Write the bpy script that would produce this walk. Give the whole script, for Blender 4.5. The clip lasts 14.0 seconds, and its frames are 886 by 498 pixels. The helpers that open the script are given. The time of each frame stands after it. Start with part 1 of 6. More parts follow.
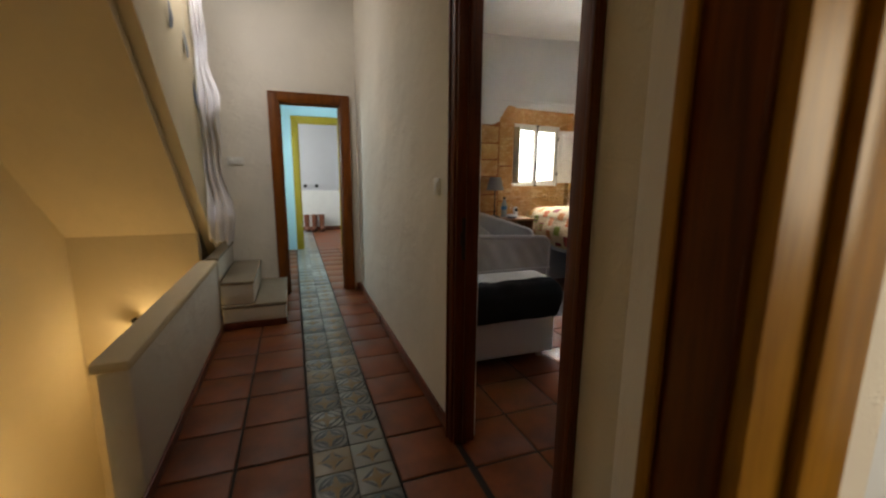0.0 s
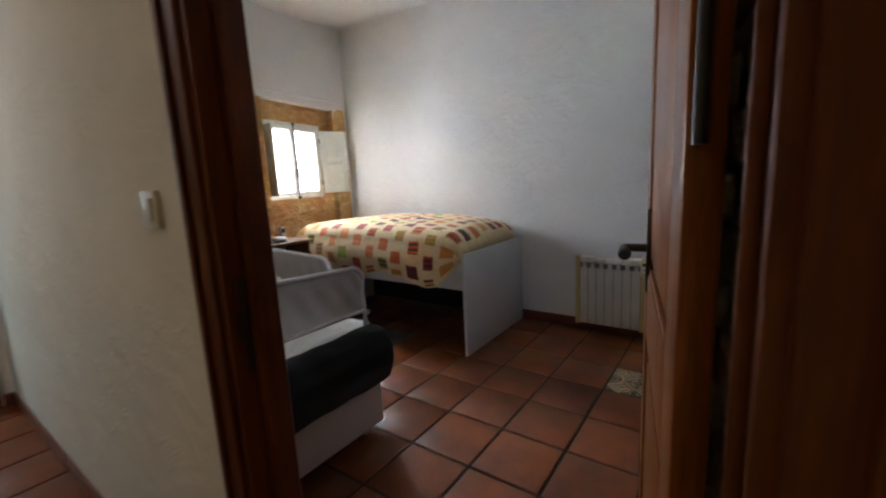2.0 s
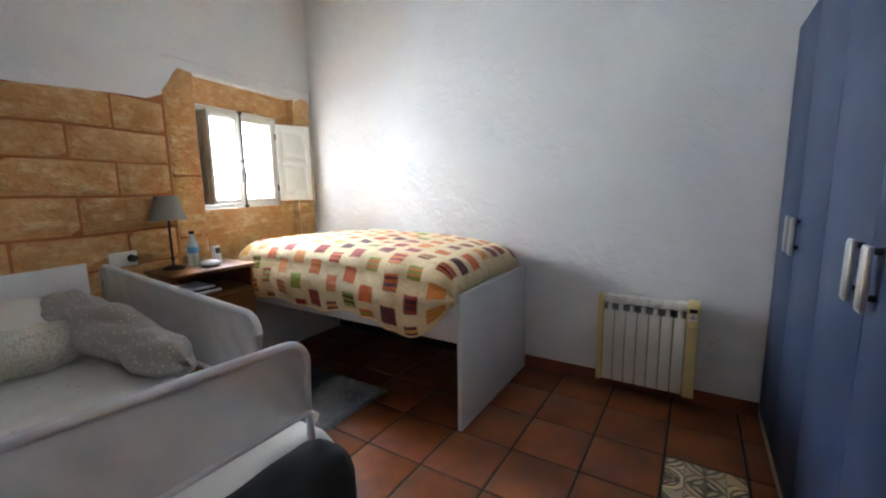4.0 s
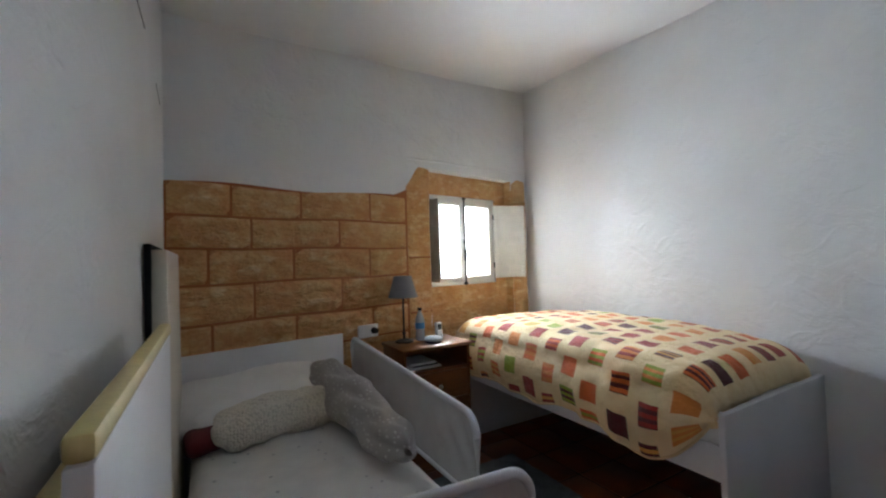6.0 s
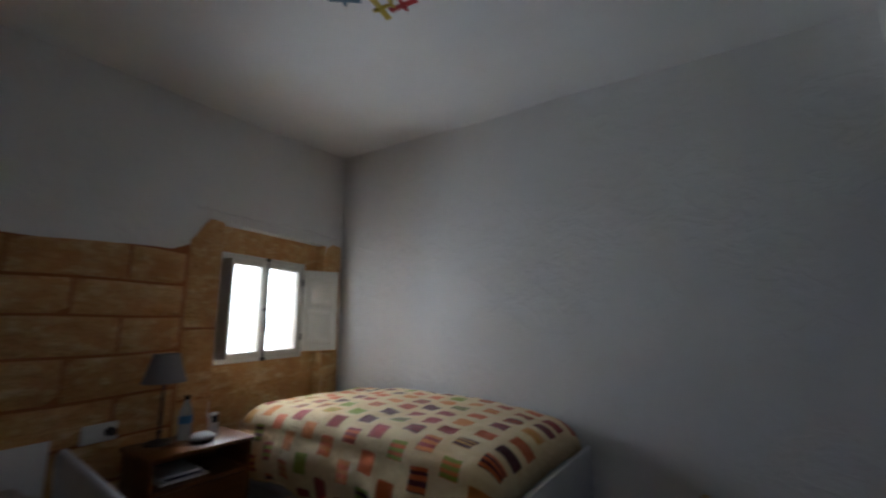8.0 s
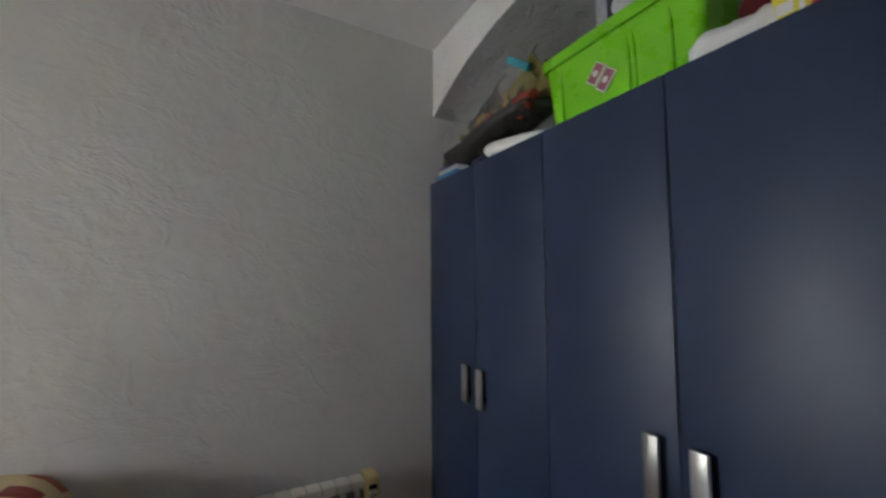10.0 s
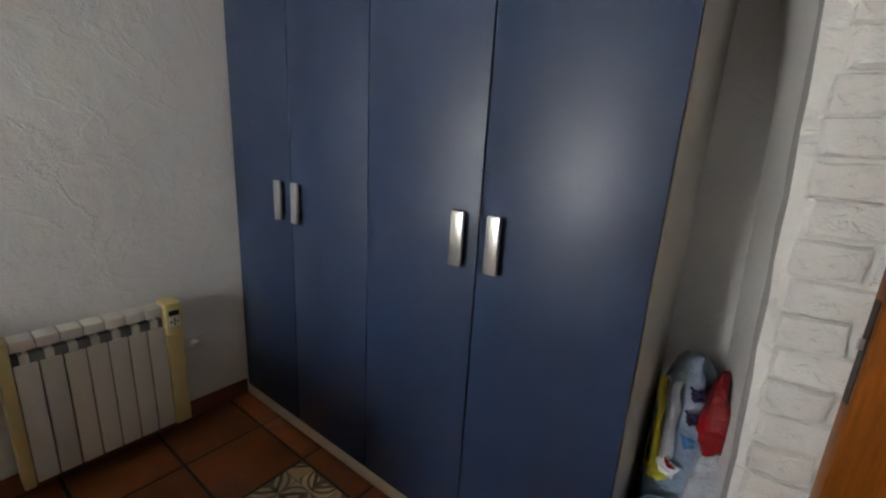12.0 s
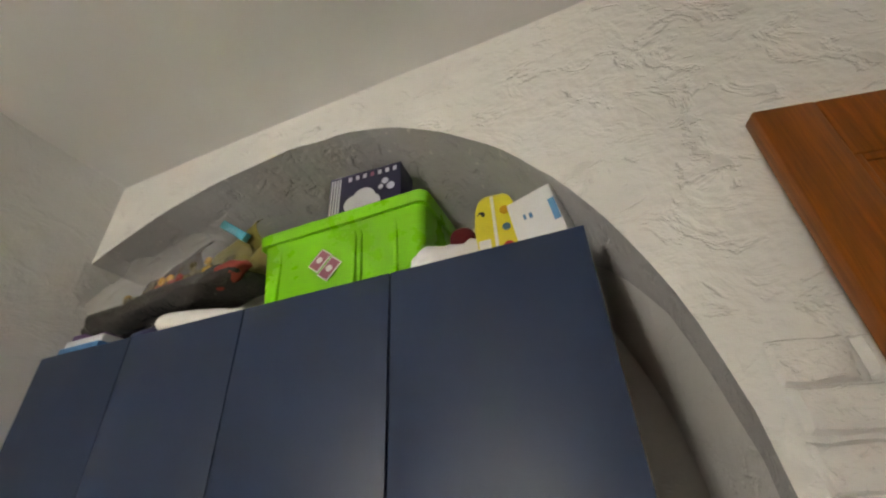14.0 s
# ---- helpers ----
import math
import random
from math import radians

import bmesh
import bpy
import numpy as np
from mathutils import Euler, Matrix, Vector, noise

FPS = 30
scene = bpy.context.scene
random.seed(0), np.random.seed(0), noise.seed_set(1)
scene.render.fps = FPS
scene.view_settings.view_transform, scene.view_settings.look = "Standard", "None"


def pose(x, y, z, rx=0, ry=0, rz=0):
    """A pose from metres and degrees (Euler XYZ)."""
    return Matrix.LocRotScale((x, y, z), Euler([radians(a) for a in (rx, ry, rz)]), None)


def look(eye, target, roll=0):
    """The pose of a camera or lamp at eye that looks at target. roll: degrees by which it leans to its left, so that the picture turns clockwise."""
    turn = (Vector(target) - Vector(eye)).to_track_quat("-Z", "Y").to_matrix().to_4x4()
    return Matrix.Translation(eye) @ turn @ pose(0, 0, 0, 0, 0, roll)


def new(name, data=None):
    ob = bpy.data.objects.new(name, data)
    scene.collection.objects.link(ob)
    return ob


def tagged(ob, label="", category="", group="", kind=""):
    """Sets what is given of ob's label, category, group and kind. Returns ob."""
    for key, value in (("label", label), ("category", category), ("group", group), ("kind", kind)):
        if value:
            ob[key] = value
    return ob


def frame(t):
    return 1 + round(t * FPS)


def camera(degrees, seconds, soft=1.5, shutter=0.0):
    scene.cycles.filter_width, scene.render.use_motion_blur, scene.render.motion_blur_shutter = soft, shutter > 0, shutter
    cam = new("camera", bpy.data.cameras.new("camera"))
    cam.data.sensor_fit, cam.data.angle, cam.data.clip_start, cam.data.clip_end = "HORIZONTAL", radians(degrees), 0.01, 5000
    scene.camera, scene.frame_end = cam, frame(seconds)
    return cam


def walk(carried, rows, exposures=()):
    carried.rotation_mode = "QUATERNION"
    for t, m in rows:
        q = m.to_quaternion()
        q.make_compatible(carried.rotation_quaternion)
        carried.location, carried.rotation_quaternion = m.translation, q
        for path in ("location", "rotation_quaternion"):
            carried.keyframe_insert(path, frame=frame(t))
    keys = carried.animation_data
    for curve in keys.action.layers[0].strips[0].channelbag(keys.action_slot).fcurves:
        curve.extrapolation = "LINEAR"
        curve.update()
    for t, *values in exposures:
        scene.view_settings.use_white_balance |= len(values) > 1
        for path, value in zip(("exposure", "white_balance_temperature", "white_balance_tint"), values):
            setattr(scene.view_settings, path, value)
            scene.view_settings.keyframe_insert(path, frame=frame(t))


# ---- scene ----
cam = camera(94.7, 14.0, 2.1, 0.35)
PATH = [
    (0, (3.767, 3.935, 1.295), (4.444, 5.783, 0.939), 0.4),
    (0.5, (3.795, 4.186, 1.308), (4.701, 5.945, 1.019), 0.4),
    (1, (3.892, 4.44, 1.312), (4.926, 6.121, 0.988), -2.3),
    (1.5, (3.96, 4.695, 1.275), (5.319, 6.14, 1.026), -2.3),
    (2, (4.085, 4.842, 1.268), (5.686, 5.994, 0.94), -2.9),
    (2.2, (4.183, 4.93, 1.265), (5.836, 6.016, 0.963), -3.0),
    (4.3, (4.732, 5.402, 1.318), (6.407, 6.452, 1.016), -0.7),
    (4.5, (4.768, 5.426, 1.329), (6.356, 6.618, 1.094), 0.0),
    (5, (4.82, 5.464, 1.345), (6.207, 6.902, 1.251), -0.8),
    (5.5, (4.787, 5.508, 1.35), (5.954, 7.132, 1.316), -1.3),
    (6, (4.756, 5.528, 1.371), (5.755, 7.26, 1.43), -1.8),
    (6.5, (4.73, 5.544, 1.384), (5.679, 7.301, 1.492), -2.3),
    (7, (4.762, 5.548, 1.417), (5.723, 7.267, 1.761), -3.9),
    (7.5, (4.815, 5.564, 1.414), (5.979, 7.171, 1.661), -3.5),
    (8, (4.964, 5.604, 1.438), (6.56, 6.758, 1.785), -0.4),
    (8.3, (5.055, 5.674, 1.504), (6.867, 6.483, 1.751), -1.7),
    (8.5, (5.106, 5.739, 1.482), (7.025, 6.252, 1.712), -0.8),
    (9, (5.304, 5.911, 1.468), (7.28, 5.826, 1.767), 5.5),
    (9.2, (5.372, 5.894, 1.588), (7.337, 5.675, 1.894), 3.7),
    (11.3, (5.462, 6.002, 1.366), (6.565, 4.359, 1.071), 3.2),
    (11.5, (5.47, 5.952, 1.347), (6.614, 4.369, 0.916), 2.7),
    (12, (5.468, 5.947, 1.324), (6.617, 4.384, 0.837), 3.3),
    (12.5, (5.485, 5.889, 1.448), (6.507, 4.17, 1.558), 2.3),
    (12.7, (5.470, 5.898, 1.515), (6.431, 4.19, 1.875), 2.3),
    (13, (5.481, 5.868, 1.551), (6.356, 4.246, 2.327), 1.6),
    (13.5, (5.552, 5.805, 1.564), (6.315, 4.257, 2.573), -1.3),
    (14, (5.618, 5.746, 1.583), (6.241, 4.142, 2.602), -3.2),
]
EXPOSURE = [(0.0, -0.1, 7300, 10), (0.5, 0.1, 6900, 10), (1.0, 0.25, 6500, 10), (1.5, 0.2, 6500, 10), (2.2, 0.1, 6500, 10), (4.3, 0.75, 6150, 8), (5.0, 0.75, 6150, 8), (5.5, 0.55, 6100, 8), (6.5, -0.35, 6100, 8), (7.5, -1.3, 6100, 10),
            (8.3, -1.5, 6100, 10), (9.0, -1.25, 6500, 10), (11.3, 0.05, 7200, 10), (12.0, 0.2, 7300, 10), (12.5, 0.4, 7700, 10), (13.0, 0.2, 8500, 10), (14.0, 0.0, 8500, 10)]
walk(cam, [(t, look(eye, target, roll)) for t, eye, target, roll in PATH], EXPOSURE)

# ---- world and large lights ----
world = bpy.data.worlds.new("overcast_sky")
scene.world = world
world.use_nodes = True
sky = world.node_tree.nodes.new("ShaderNodeTexSky")
sky.sky_type, sky.sun_disc, sky.sun_elevation, sky.sun_rotation = "NISHITA", False, radians(40), radians(200)
world.node_tree.links.new(sky.outputs[0], world.node_tree.nodes["Background"].inputs[0])
world.node_tree.nodes["Background"].inputs[1].default_value = 0.12


def lamp(name, kind, m, energy, color, size=0.1, size_y=None, spread=180):
    data = bpy.data.lights.new(name, kind)
    data.energy, data.color = energy, color
    if kind == "AREA":
        data.shape, data.size, data.size_y = "RECTANGLE", size, size_y or size
        data.spread = radians(spread)
    elif kind == "SUN":
        data.angle = size
    else:
        data.shadow_soft_size = size
    ob = new(name, data)
    ob.matrix_world = m
    return ob


WIN = pose(4.565, 8.0, 0, 0, 0, 10)          # frame of the skewed window wall: x along it, y outwards
lamp("sun", "SUN", look((0, 0, 20), (3.0, 8.0, 0)), 1.0, (1, 0.95, 0.88), radians(15))
lamp("window_daylight", "AREA", WIN @ look((2.135, 0.42, 1.54), (-0.75, -2.2, 1.36)), 64, (0.86, 0.93, 1.0), 0.60, 0.72, 150)
lamp("blue_room_daylight", "AREA", look((3.28, 10.2, 1.6), (6, 10.2, 1.0)), 44, (0.75, 0.92, 1.0), 0.9, 1.0)
lamp("far_room_daylight", "AREA", look((2.36, 12.8, 1.6), (5, 12.8, 1.2)), 60, (0.9, 0.95, 1.0), 0.9, 1.0)
lamp("side_room_daylight", "AREA", look((5.6, 2.75, 1.6), (4.25, 4.0, 1.2)), 24, (1.0, 0.91, 0.74), 0.8, 0.9)
# unseen lamp below the closed ceiling, added to brighten steps and end wall
lamp("stair_skylight", "AREA", look((3.32, 7.55, 3.02), (3.55, 8.35, 1.0)), 17, (0.92, 0.93, 1.0), 0.45, 0.6)
lamp("stair_spot_glow", "POINT", pose(2.60, 7.68, -0.02), 4.5, (1.0, 0.74, 0.40), 0.03)
# warm fill added low in the stairwell, no fixture belongs to it
lamp("stair_lamp_glow", "POINT", pose(2.55, 6.3, -0.6), 8, (1.0, 0.76, 0.42), 0.08)
# unseen warm fill added behind the starting point for the hall walls
lamp("landing_lamp_glow", "POINT", pose(3.55, 3.4, 2.72), 1.4, (1.0, 0.72, 0.38), 0.10)

# ---- materials ----


class Nodes:
    """A short way to write node materials."""

    def __init__(self, name):
        self.m = bpy.data.materials.new(name)
        self.m.use_nodes = True
        self.t = self.m.node_tree
        self.b = self.t.nodes["Principled BSDF"]
        self.co = self.add("ShaderNodeTexCoord").outputs["Object"]

    def add(self, kind, **values):
        n = self.t.nodes.new(kind)
        for k, v in values.items():
            n.inputs[k.replace("_", " ")].default_value = v
        return n

    def join(self, a, b):
        self.t.links.new(a, b)

    def noise(self, scale, detail=4.0, rough=0.55, vec=None):
        n = self.add("ShaderNodeTexNoise", Scale=scale, Detail=detail, Roughness=rough)
        self.join(vec or self.co, n.inputs["Vector"])
        return n.outputs["Fac"]

    def ramp(self, fac, stops):
        n = self.t.nodes.new("ShaderNodeValToRGB")
        while len(n.color_ramp.elements) < len(stops):
            n.color_ramp.elements.new(0.5)
        for e, (p, c) in zip(n.color_ramp.elements, stops):
            e.position, e.color = p, (c, c, c, 1) if isinstance(c, float) else (*c, 1)
        self.join(fac, n.inputs[0])
        return n.outputs[0]

    def mix(self, fac, a, b, mode="MIX"):
        n = self.t.nodes.new("ShaderNodeMix")
        n.data_type, n.blend_type = "RGBA", mode
        for sock, v in ((n.inputs[0], fac), (n.inputs[6], a), (n.inputs[7], b)):
            if hasattr(v, "is_linked"):
                self.join(v, sock)
            else:
                sock.default_value = v if isinstance(v, (int, float)) else (*v, 1)
        return n.outputs[2]

    def math(self, op, a, b=0.0):
        n = self.t.nodes.new("ShaderNodeMath")
        n.operation = op
        for sock, v in zip(n.inputs, (a, b)):
            if hasattr(v, "is_linked"):
                self.join(v, sock)
            else:
                sock.default_value = v
        return n.outputs[0]

    def bump(self, fac, strength, distance=0.01, after=None):
        n = self.add("ShaderNodeBump", Strength=strength, Distance=distance)
        self.join(fac, n.inputs["Height"])
        if after:
            self.join(after, n.inputs["Normal"])
        self.join(n.outputs[0], self.b.inputs["Normal"])
        return n.outputs[0]

    def color(self, c):
        if hasattr(c, "is_linked"):
            self.join(c, self.b.inputs["Base Color"])
        else:
            self.b.inputs["Base Color"].default_value = (*c, 1)

    def set(self, **values):
        for k, v in values.items():
            self.b.inputs[k.replace("_", " ")].default_value = v
        return self


def mul(c, f):
    return tuple(min(1, v * f) for v in c)


def surface(name, c, rough=0.6, vary=0.12, scale=6.0, fine=60.0, relief=0.15, depth=0.004, metal=0.0, stretch=None):
    """A plain surface with broad and fine variation of colour, gloss and relief."""
    n = Nodes(name)
    vec = None
    if stretch:
        mp = n.add("ShaderNodeMapping", Scale=stretch)
        n.join(n.co, mp.inputs["Vector"])
        vec = mp.outputs[0]
    broad, grain = n.noise(scale, 5, 0.6, vec), n.noise(fine, 3, 0.6, vec)
    col = n.mix(n.ramp(broad, [(0.3, 0.0), (0.7, 1.0)]), mul(c, 1 - vary), mul(c, 1 + vary * 0.6))
    col = n.mix(0.25, col, n.ramp(grain, [(0.3, mul(c, 1 - vary)), (0.7, mul(c, 1 + vary))]))
    n.color(col)
    n.set(Roughness=rough, Metallic=metal)
    r = n.math("ADD", rough - 0.08, n.math("MULTIPLY", broad, 0.16))
    n.join(r, n.b.inputs["Roughness"])
    if relief:
        n.bump(n.math("ADD", n.math("MULTIPLY", broad, 0.6), n.math("MULTIPLY", grain, 0.4)), relief, depth)
    return n.m


def plaster(name, c, lump=0.55, rough=0.85):
    """Hand-trowelled, painted plaster: broad waves, trowel ridges and chips."""
    n = Nodes(name)
    wave = n.noise(2.6, 3, 0.5)
    mp = n.add("ShaderNodeMapping", Scale=(1.0, 1.0, 1.25), Rotation=(0.3, 0.5, 0.2))
    n.join(n.co, mp.inputs["Vector"])
    trowel = n.add("ShaderNodeTexNoise", Scale=4.2, Detail=5.0, Roughness=0.60, Distortion=0.5)
    n.join(mp.outputs[0], trowel.inputs["Vector"])
    ridge = n.ramp(trowel.outputs["Fac"], [(0.46, 0.0), (0.52, 1.0), (0.58, 0.25), (1.0, 0.3)])
    fine = n.math("ADD", n.math("MULTIPLY", n.noise(17, 5, 0.62), 2.6), n.noise(90, 4, 0.6))
    h = n.math("ADD", n.math("MULTIPLY", wave, 1.4), n.math("ADD", n.math("MULTIPLY", ridge, 0.08), n.math("MULTIPLY", fine, 0.05)))
    stain = n.ramp(n.noise(1.3, 6, 0.6), [(0.35, mul(c, 0.93)), (0.65, c)])
    n.color(n.mix(n.ramp(trowel.outputs["Fac"], [(0.70, 0.0), (0.76, 0.30)]), stain, mul(c, 0.80)))
    n.set(Roughness=rough)
    n.bump(h, lump, 0.035)
    return n.m


def rough_brick(name, c, k=1.0, depth=0.05, flake=None):
    """Thickly whitewashed brick and rubble: broad lumps with chips and pits."""
    n = Nodes(name)
    a = n.noise(3.6 * k, 4, 0.55)
    mp = n.add("ShaderNodeMapping", Scale=(1.0, 1.0, 1.35))
    n.join(n.co, mp.inputs["Vector"])
    chip = n.add("ShaderNodeTexNoise", Scale=8.0 * k, Detail=4.0, Roughness=0.55, Distortion=0.5)
    n.join(mp.outputs[0], chip.inputs["Vector"])
    b = n.ramp(chip.outputs["Fac"], [(0.36, 0.0), (0.45, 0.8), (0.6, 1.0), (0.68, 0.75)])
    f = n.noise(70, 3, 0.55)
    h = n.math("ADD", n.math("MULTIPLY", a, 1.0), n.math("ADD", n.math("MULTIPLY", b, 0.22), n.math("MULTIPLY", f, 0.035)))
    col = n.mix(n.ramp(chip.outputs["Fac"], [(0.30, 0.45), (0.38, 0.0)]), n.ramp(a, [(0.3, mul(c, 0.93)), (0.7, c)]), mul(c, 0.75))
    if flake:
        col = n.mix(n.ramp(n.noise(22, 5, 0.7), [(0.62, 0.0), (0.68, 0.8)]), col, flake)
    n.color(col)
    n.set(Roughness=0.75)
    n.bump(h, 0.8, depth)
    return n.m


def wood(name, dark, light, rough=0.35, along=2):
    n = Nodes(name)
    sc = [14.0, 14.0, 14.0]
    sc[along] = 0.9
    mp = n.add("ShaderNodeMapping", Scale=tuple(sc))
    n.join(n.co, mp.inputs["Vector"])
    g = n.add("ShaderNodeTexNoise", Scale=2.2, Detail=6.0, Roughness=0.6, Distortion=0.9)
    n.join(mp.outputs[0], g.inputs["Vector"])
    fine = n.add("ShaderNodeTexNoise", Scale=16.0, Detail=3.0)
    n.join(mp.outputs[0], fine.inputs["Vector"])
    blot = n.noise(2.3, 4)
    col = n.ramp(g.outputs["Fac"], [(0.25, dark), (0.75, light)])
    col = n.mix(n.ramp(fine.outputs["Fac"], [(0.35, 0.35), (0.55, 0.0)]), col, mul(dark, 0.7))
    n.color(n.mix(n.ramp(blot, [(0.3, 0.4), (0.6, 0.0)]), col, mul(dark, 0.9)))
    n.set(Roughness=rough)
    n.b.inputs["Specular IOR Level"].default_value = 0.3
    n.bump(fine.outputs["Fac"], 0.12, 0.002)
    return n.m


def tile_mat(name, c, rough=0.28):
    """Hand-made glazed clay, each tile its own shade."""
    n = Nodes(name)
    rnd = n.add("ShaderNodeObjectInfo").outputs["Random"]
    off = n.add("ShaderNodeVectorMath")
    off.operation = "ADD"
    cmb = n.add("ShaderNodeCombineXYZ")
    for i in range(3):
        n.join(n.math("MULTIPLY", rnd, 31.0 + 9 * i), cmb.inputs[i])
    n.join(n.co, off.inputs[0])
    n.join(cmb.outputs[0], off.inputs[1])
    v = off.outputs[0]
    cloud, spot = n.noise(5, 5, 0.6, v), n.noise(45, 4, 0.6, v)
    col = n.mix(n.ramp(cloud, [(0.3, 0.0), (0.72, 1.0)]), mul(c, 0.62), (c[0] * 1.35, c[1] * 1.4, c[2] * 1.3))
    col = n.mix(n.ramp(spot, [(0.62, 0.0), (0.72, 0.45)]), col, mul(c, 0.5))
    shade = n.ramp(rnd, [(0.0, 0.74), (1.0, 1.0)])
    n.color(n.mix(1.0, col, shade, "MULTIPLY"))
    n.join(n.math("ADD", rough - 0.08, n.math("MULTIPLY", cloud, 0.22)), n.b.inputs["Roughness"])
    n.bump(n.math("ADD", cloud, n.math("MULTIPLY", spot, 0.25)), 0.25, 0.006)
    return n.m


def cement_tile(name, pitch, colors, ground):
    """Patterned cement tile: a star within a ring, in quarters."""
    n = Nodes(name)
    sep = n.add("ShaderNodeSeparateXYZ")
    n.join(n.co, sep.inputs[0])
    ax = [n.math("ABSOLUTE", n.math("SUBTRACT", n.math("FRACT", n.math("ADD", n.math("DIVIDE", sep.outputs[i], pitch), 0.5)), 0.5)) for i in (0, 1)]
    cell = n.add("ShaderNodeCombineXYZ")
    for i in (0, 1):
        n.join(n.math("FLOOR", n.math("ADD", n.math("DIVIDE", sep.outputs[i], pitch), 0.5)), cell.inputs[i])
    wn = n.t.nodes.new("ShaderNodeTexWhiteNoise")
    n.join(cell.outputs[0], wn.inputs[0])
    rnd = n.math("FRACT", n.math("ADD", wn.outputs["Value"], n.add("ShaderNodeObjectInfo").outputs["Random"]))
    d = n.math("SQRT", n.math("ADD", n.math("MULTIPLY", ax[0], ax[0]), n.math("MULTIPLY", ax[1], ax[1])))
    dia = n.math("ADD", ax[0], ax[1])
    star = n.math("MULTIPLY", ax[0], ax[1])
    wig = n.math("SINE", n.math("MULTIPLY", n.math("ADD", d, n.math("MULTIPLY", rnd, 0.3)), 34.0))
    a = n.math("LESS_THAN", n.math("ABSOLUTE", n.math("SUBTRACT", dia, n.math("ADD", 0.28, n.math("MULTIPLY", rnd, 0.16)))), 0.05)
    b = n.math("LESS_THAN", star, 0.012)
    c = n.math("MULTIPLY", n.math("GREATER_THAN", wig, 0.35), n.math("GREATER_THAN", rnd, 0.45))
    pick = n.ramp(n.math("FRACT", n.math("MULTIPLY", rnd, 7.7)), [(0.0, ground), (0.35, mul(ground, 1.5)), (0.6, mul(ground, 0.55)), (0.8, (ground[0] * 1.2, ground[1] * 0.95, ground[2] * 0.7))])
    pick.node.color_ramp.interpolation = "CONSTANT"
    col = n.mix(c, pick, colors[1])
    col = n.mix(a, col, colors[0])
    col = n.mix(n.math("MULTIPLY", b, n.math("LESS_THAN", d, 0.38)), col, colors[2])
    col = n.mix(n.math("GREATER_THAN", n.math("MAXIMUM", ax[0], ax[1]), 0.485), col, mul(ground, 0.5))
    col = n.mix(n.ramp(n.noise(18, 5), [(0.35, 0.45), (0.65, 0.0)]), col, mul(ground, 0.75))
    n.color(col)
    n.set(Roughness=0.3)
    n.bump(n.noise(60, 3), 0.1, 0.003)
    return n.m


def duvet_mat(name):
    """Cream cotton printed with scattered small squares in warm colours."""
    n = Nodes(name)
    uv = n.add("ShaderNodeUVMap").outputs[0]
    sep = n.add("ShaderNodeSeparateXYZ")
    n.join(uv, sep.inputs[0])
    px, py = 0.138, 0.150
    row = n.math("FLOOR", n.math("DIVIDE", sep.outputs[1], py))
    shift = n.math("MULTIPLY", n.math("FRACT", n.math("MULTIPLY", row, 0.5)), px)
    gx = n.math("DIVIDE", n.math("ADD", sep.outputs[0], shift), px)
    gy = n.math("DIVIDE", sep.outputs[1], py)
    cell = n.add("ShaderNodeCombineXYZ")
    n.join(n.math("FLOOR", gx), cell.inputs[0])
    n.join(row, cell.inputs[1])
    wn = n.t.nodes.new("ShaderNodeTexWhiteNoise")
    n.join(cell.outputs[0], wn.inputs[0])
    r1 = wn.outputs["Value"]
    r2 = n.math("FRACT", n.math("MULTIPLY", r1, 17.3))
    r3 = n.math("FRACT", n.math("MULTIPLY", r1, 71.7))
    fx = n.math("SUBTRACT", n.math("FRACT", gx), n.math("ADD", 0.42, n.math("MULTIPLY", r2, 0.16)))
    fy = n.math("SUBTRACT", n.math("FRACT", gy), n.math("ADD", 0.42, n.math("MULTIPLY", r3, 0.16)))
    inside = n.math("MULTIPLY", n.math("LESS_THAN", n.math("ABSOLUTE", fx), 0.285), n.math("LESS_THAN", n.math("ABSOLUTE", fy), 0.30))
    pal = [(0.0, (0.66, 0.13, 0.018)), (0.26, (0.10, 0.006, 0.008)), (0.46, (0.70, 0.24, 0.04)), (0.62, (0.34, 0.018, 0.008)), (0.80, (0.72, 0.36, 0.07)), (0.91, (0.30, 0.34, 0.02))]
    ra, rb = n.ramp(r1, pal), n.ramp(r3, pal)
    for c in (ra, rb):
        c.node.color_ramp.interpolation = "CONSTANT"
    stripe = n.math("MULTIPLY", n.math("GREATER_THAN", n.math("FRACT", n.math("MULTIPLY", n.math("ADD", fx, 0.26), 4.6)), 0.5), n.math("GREATER_THAN", r2, 0.40))
    sq = n.mix(stripe, ra, rb)
    ground = n.ramp(n.noise(9, 4), [(0.3, (0.80, 0.60, 0.31)), (0.7, (0.87, 0.70, 0.41))])
    n.color(n.mix(inside, ground, sq))
    n.set(Roughness=0.85)
    n.b.inputs["Sheen Weight"].default_value = 0.2
    n.bump(n.math("ADD", n.noise(14, 5, 0.6), n.math("MULTIPLY", n.noise(300, 2), 0.1)), 0.8, 0.03)
    return n.m


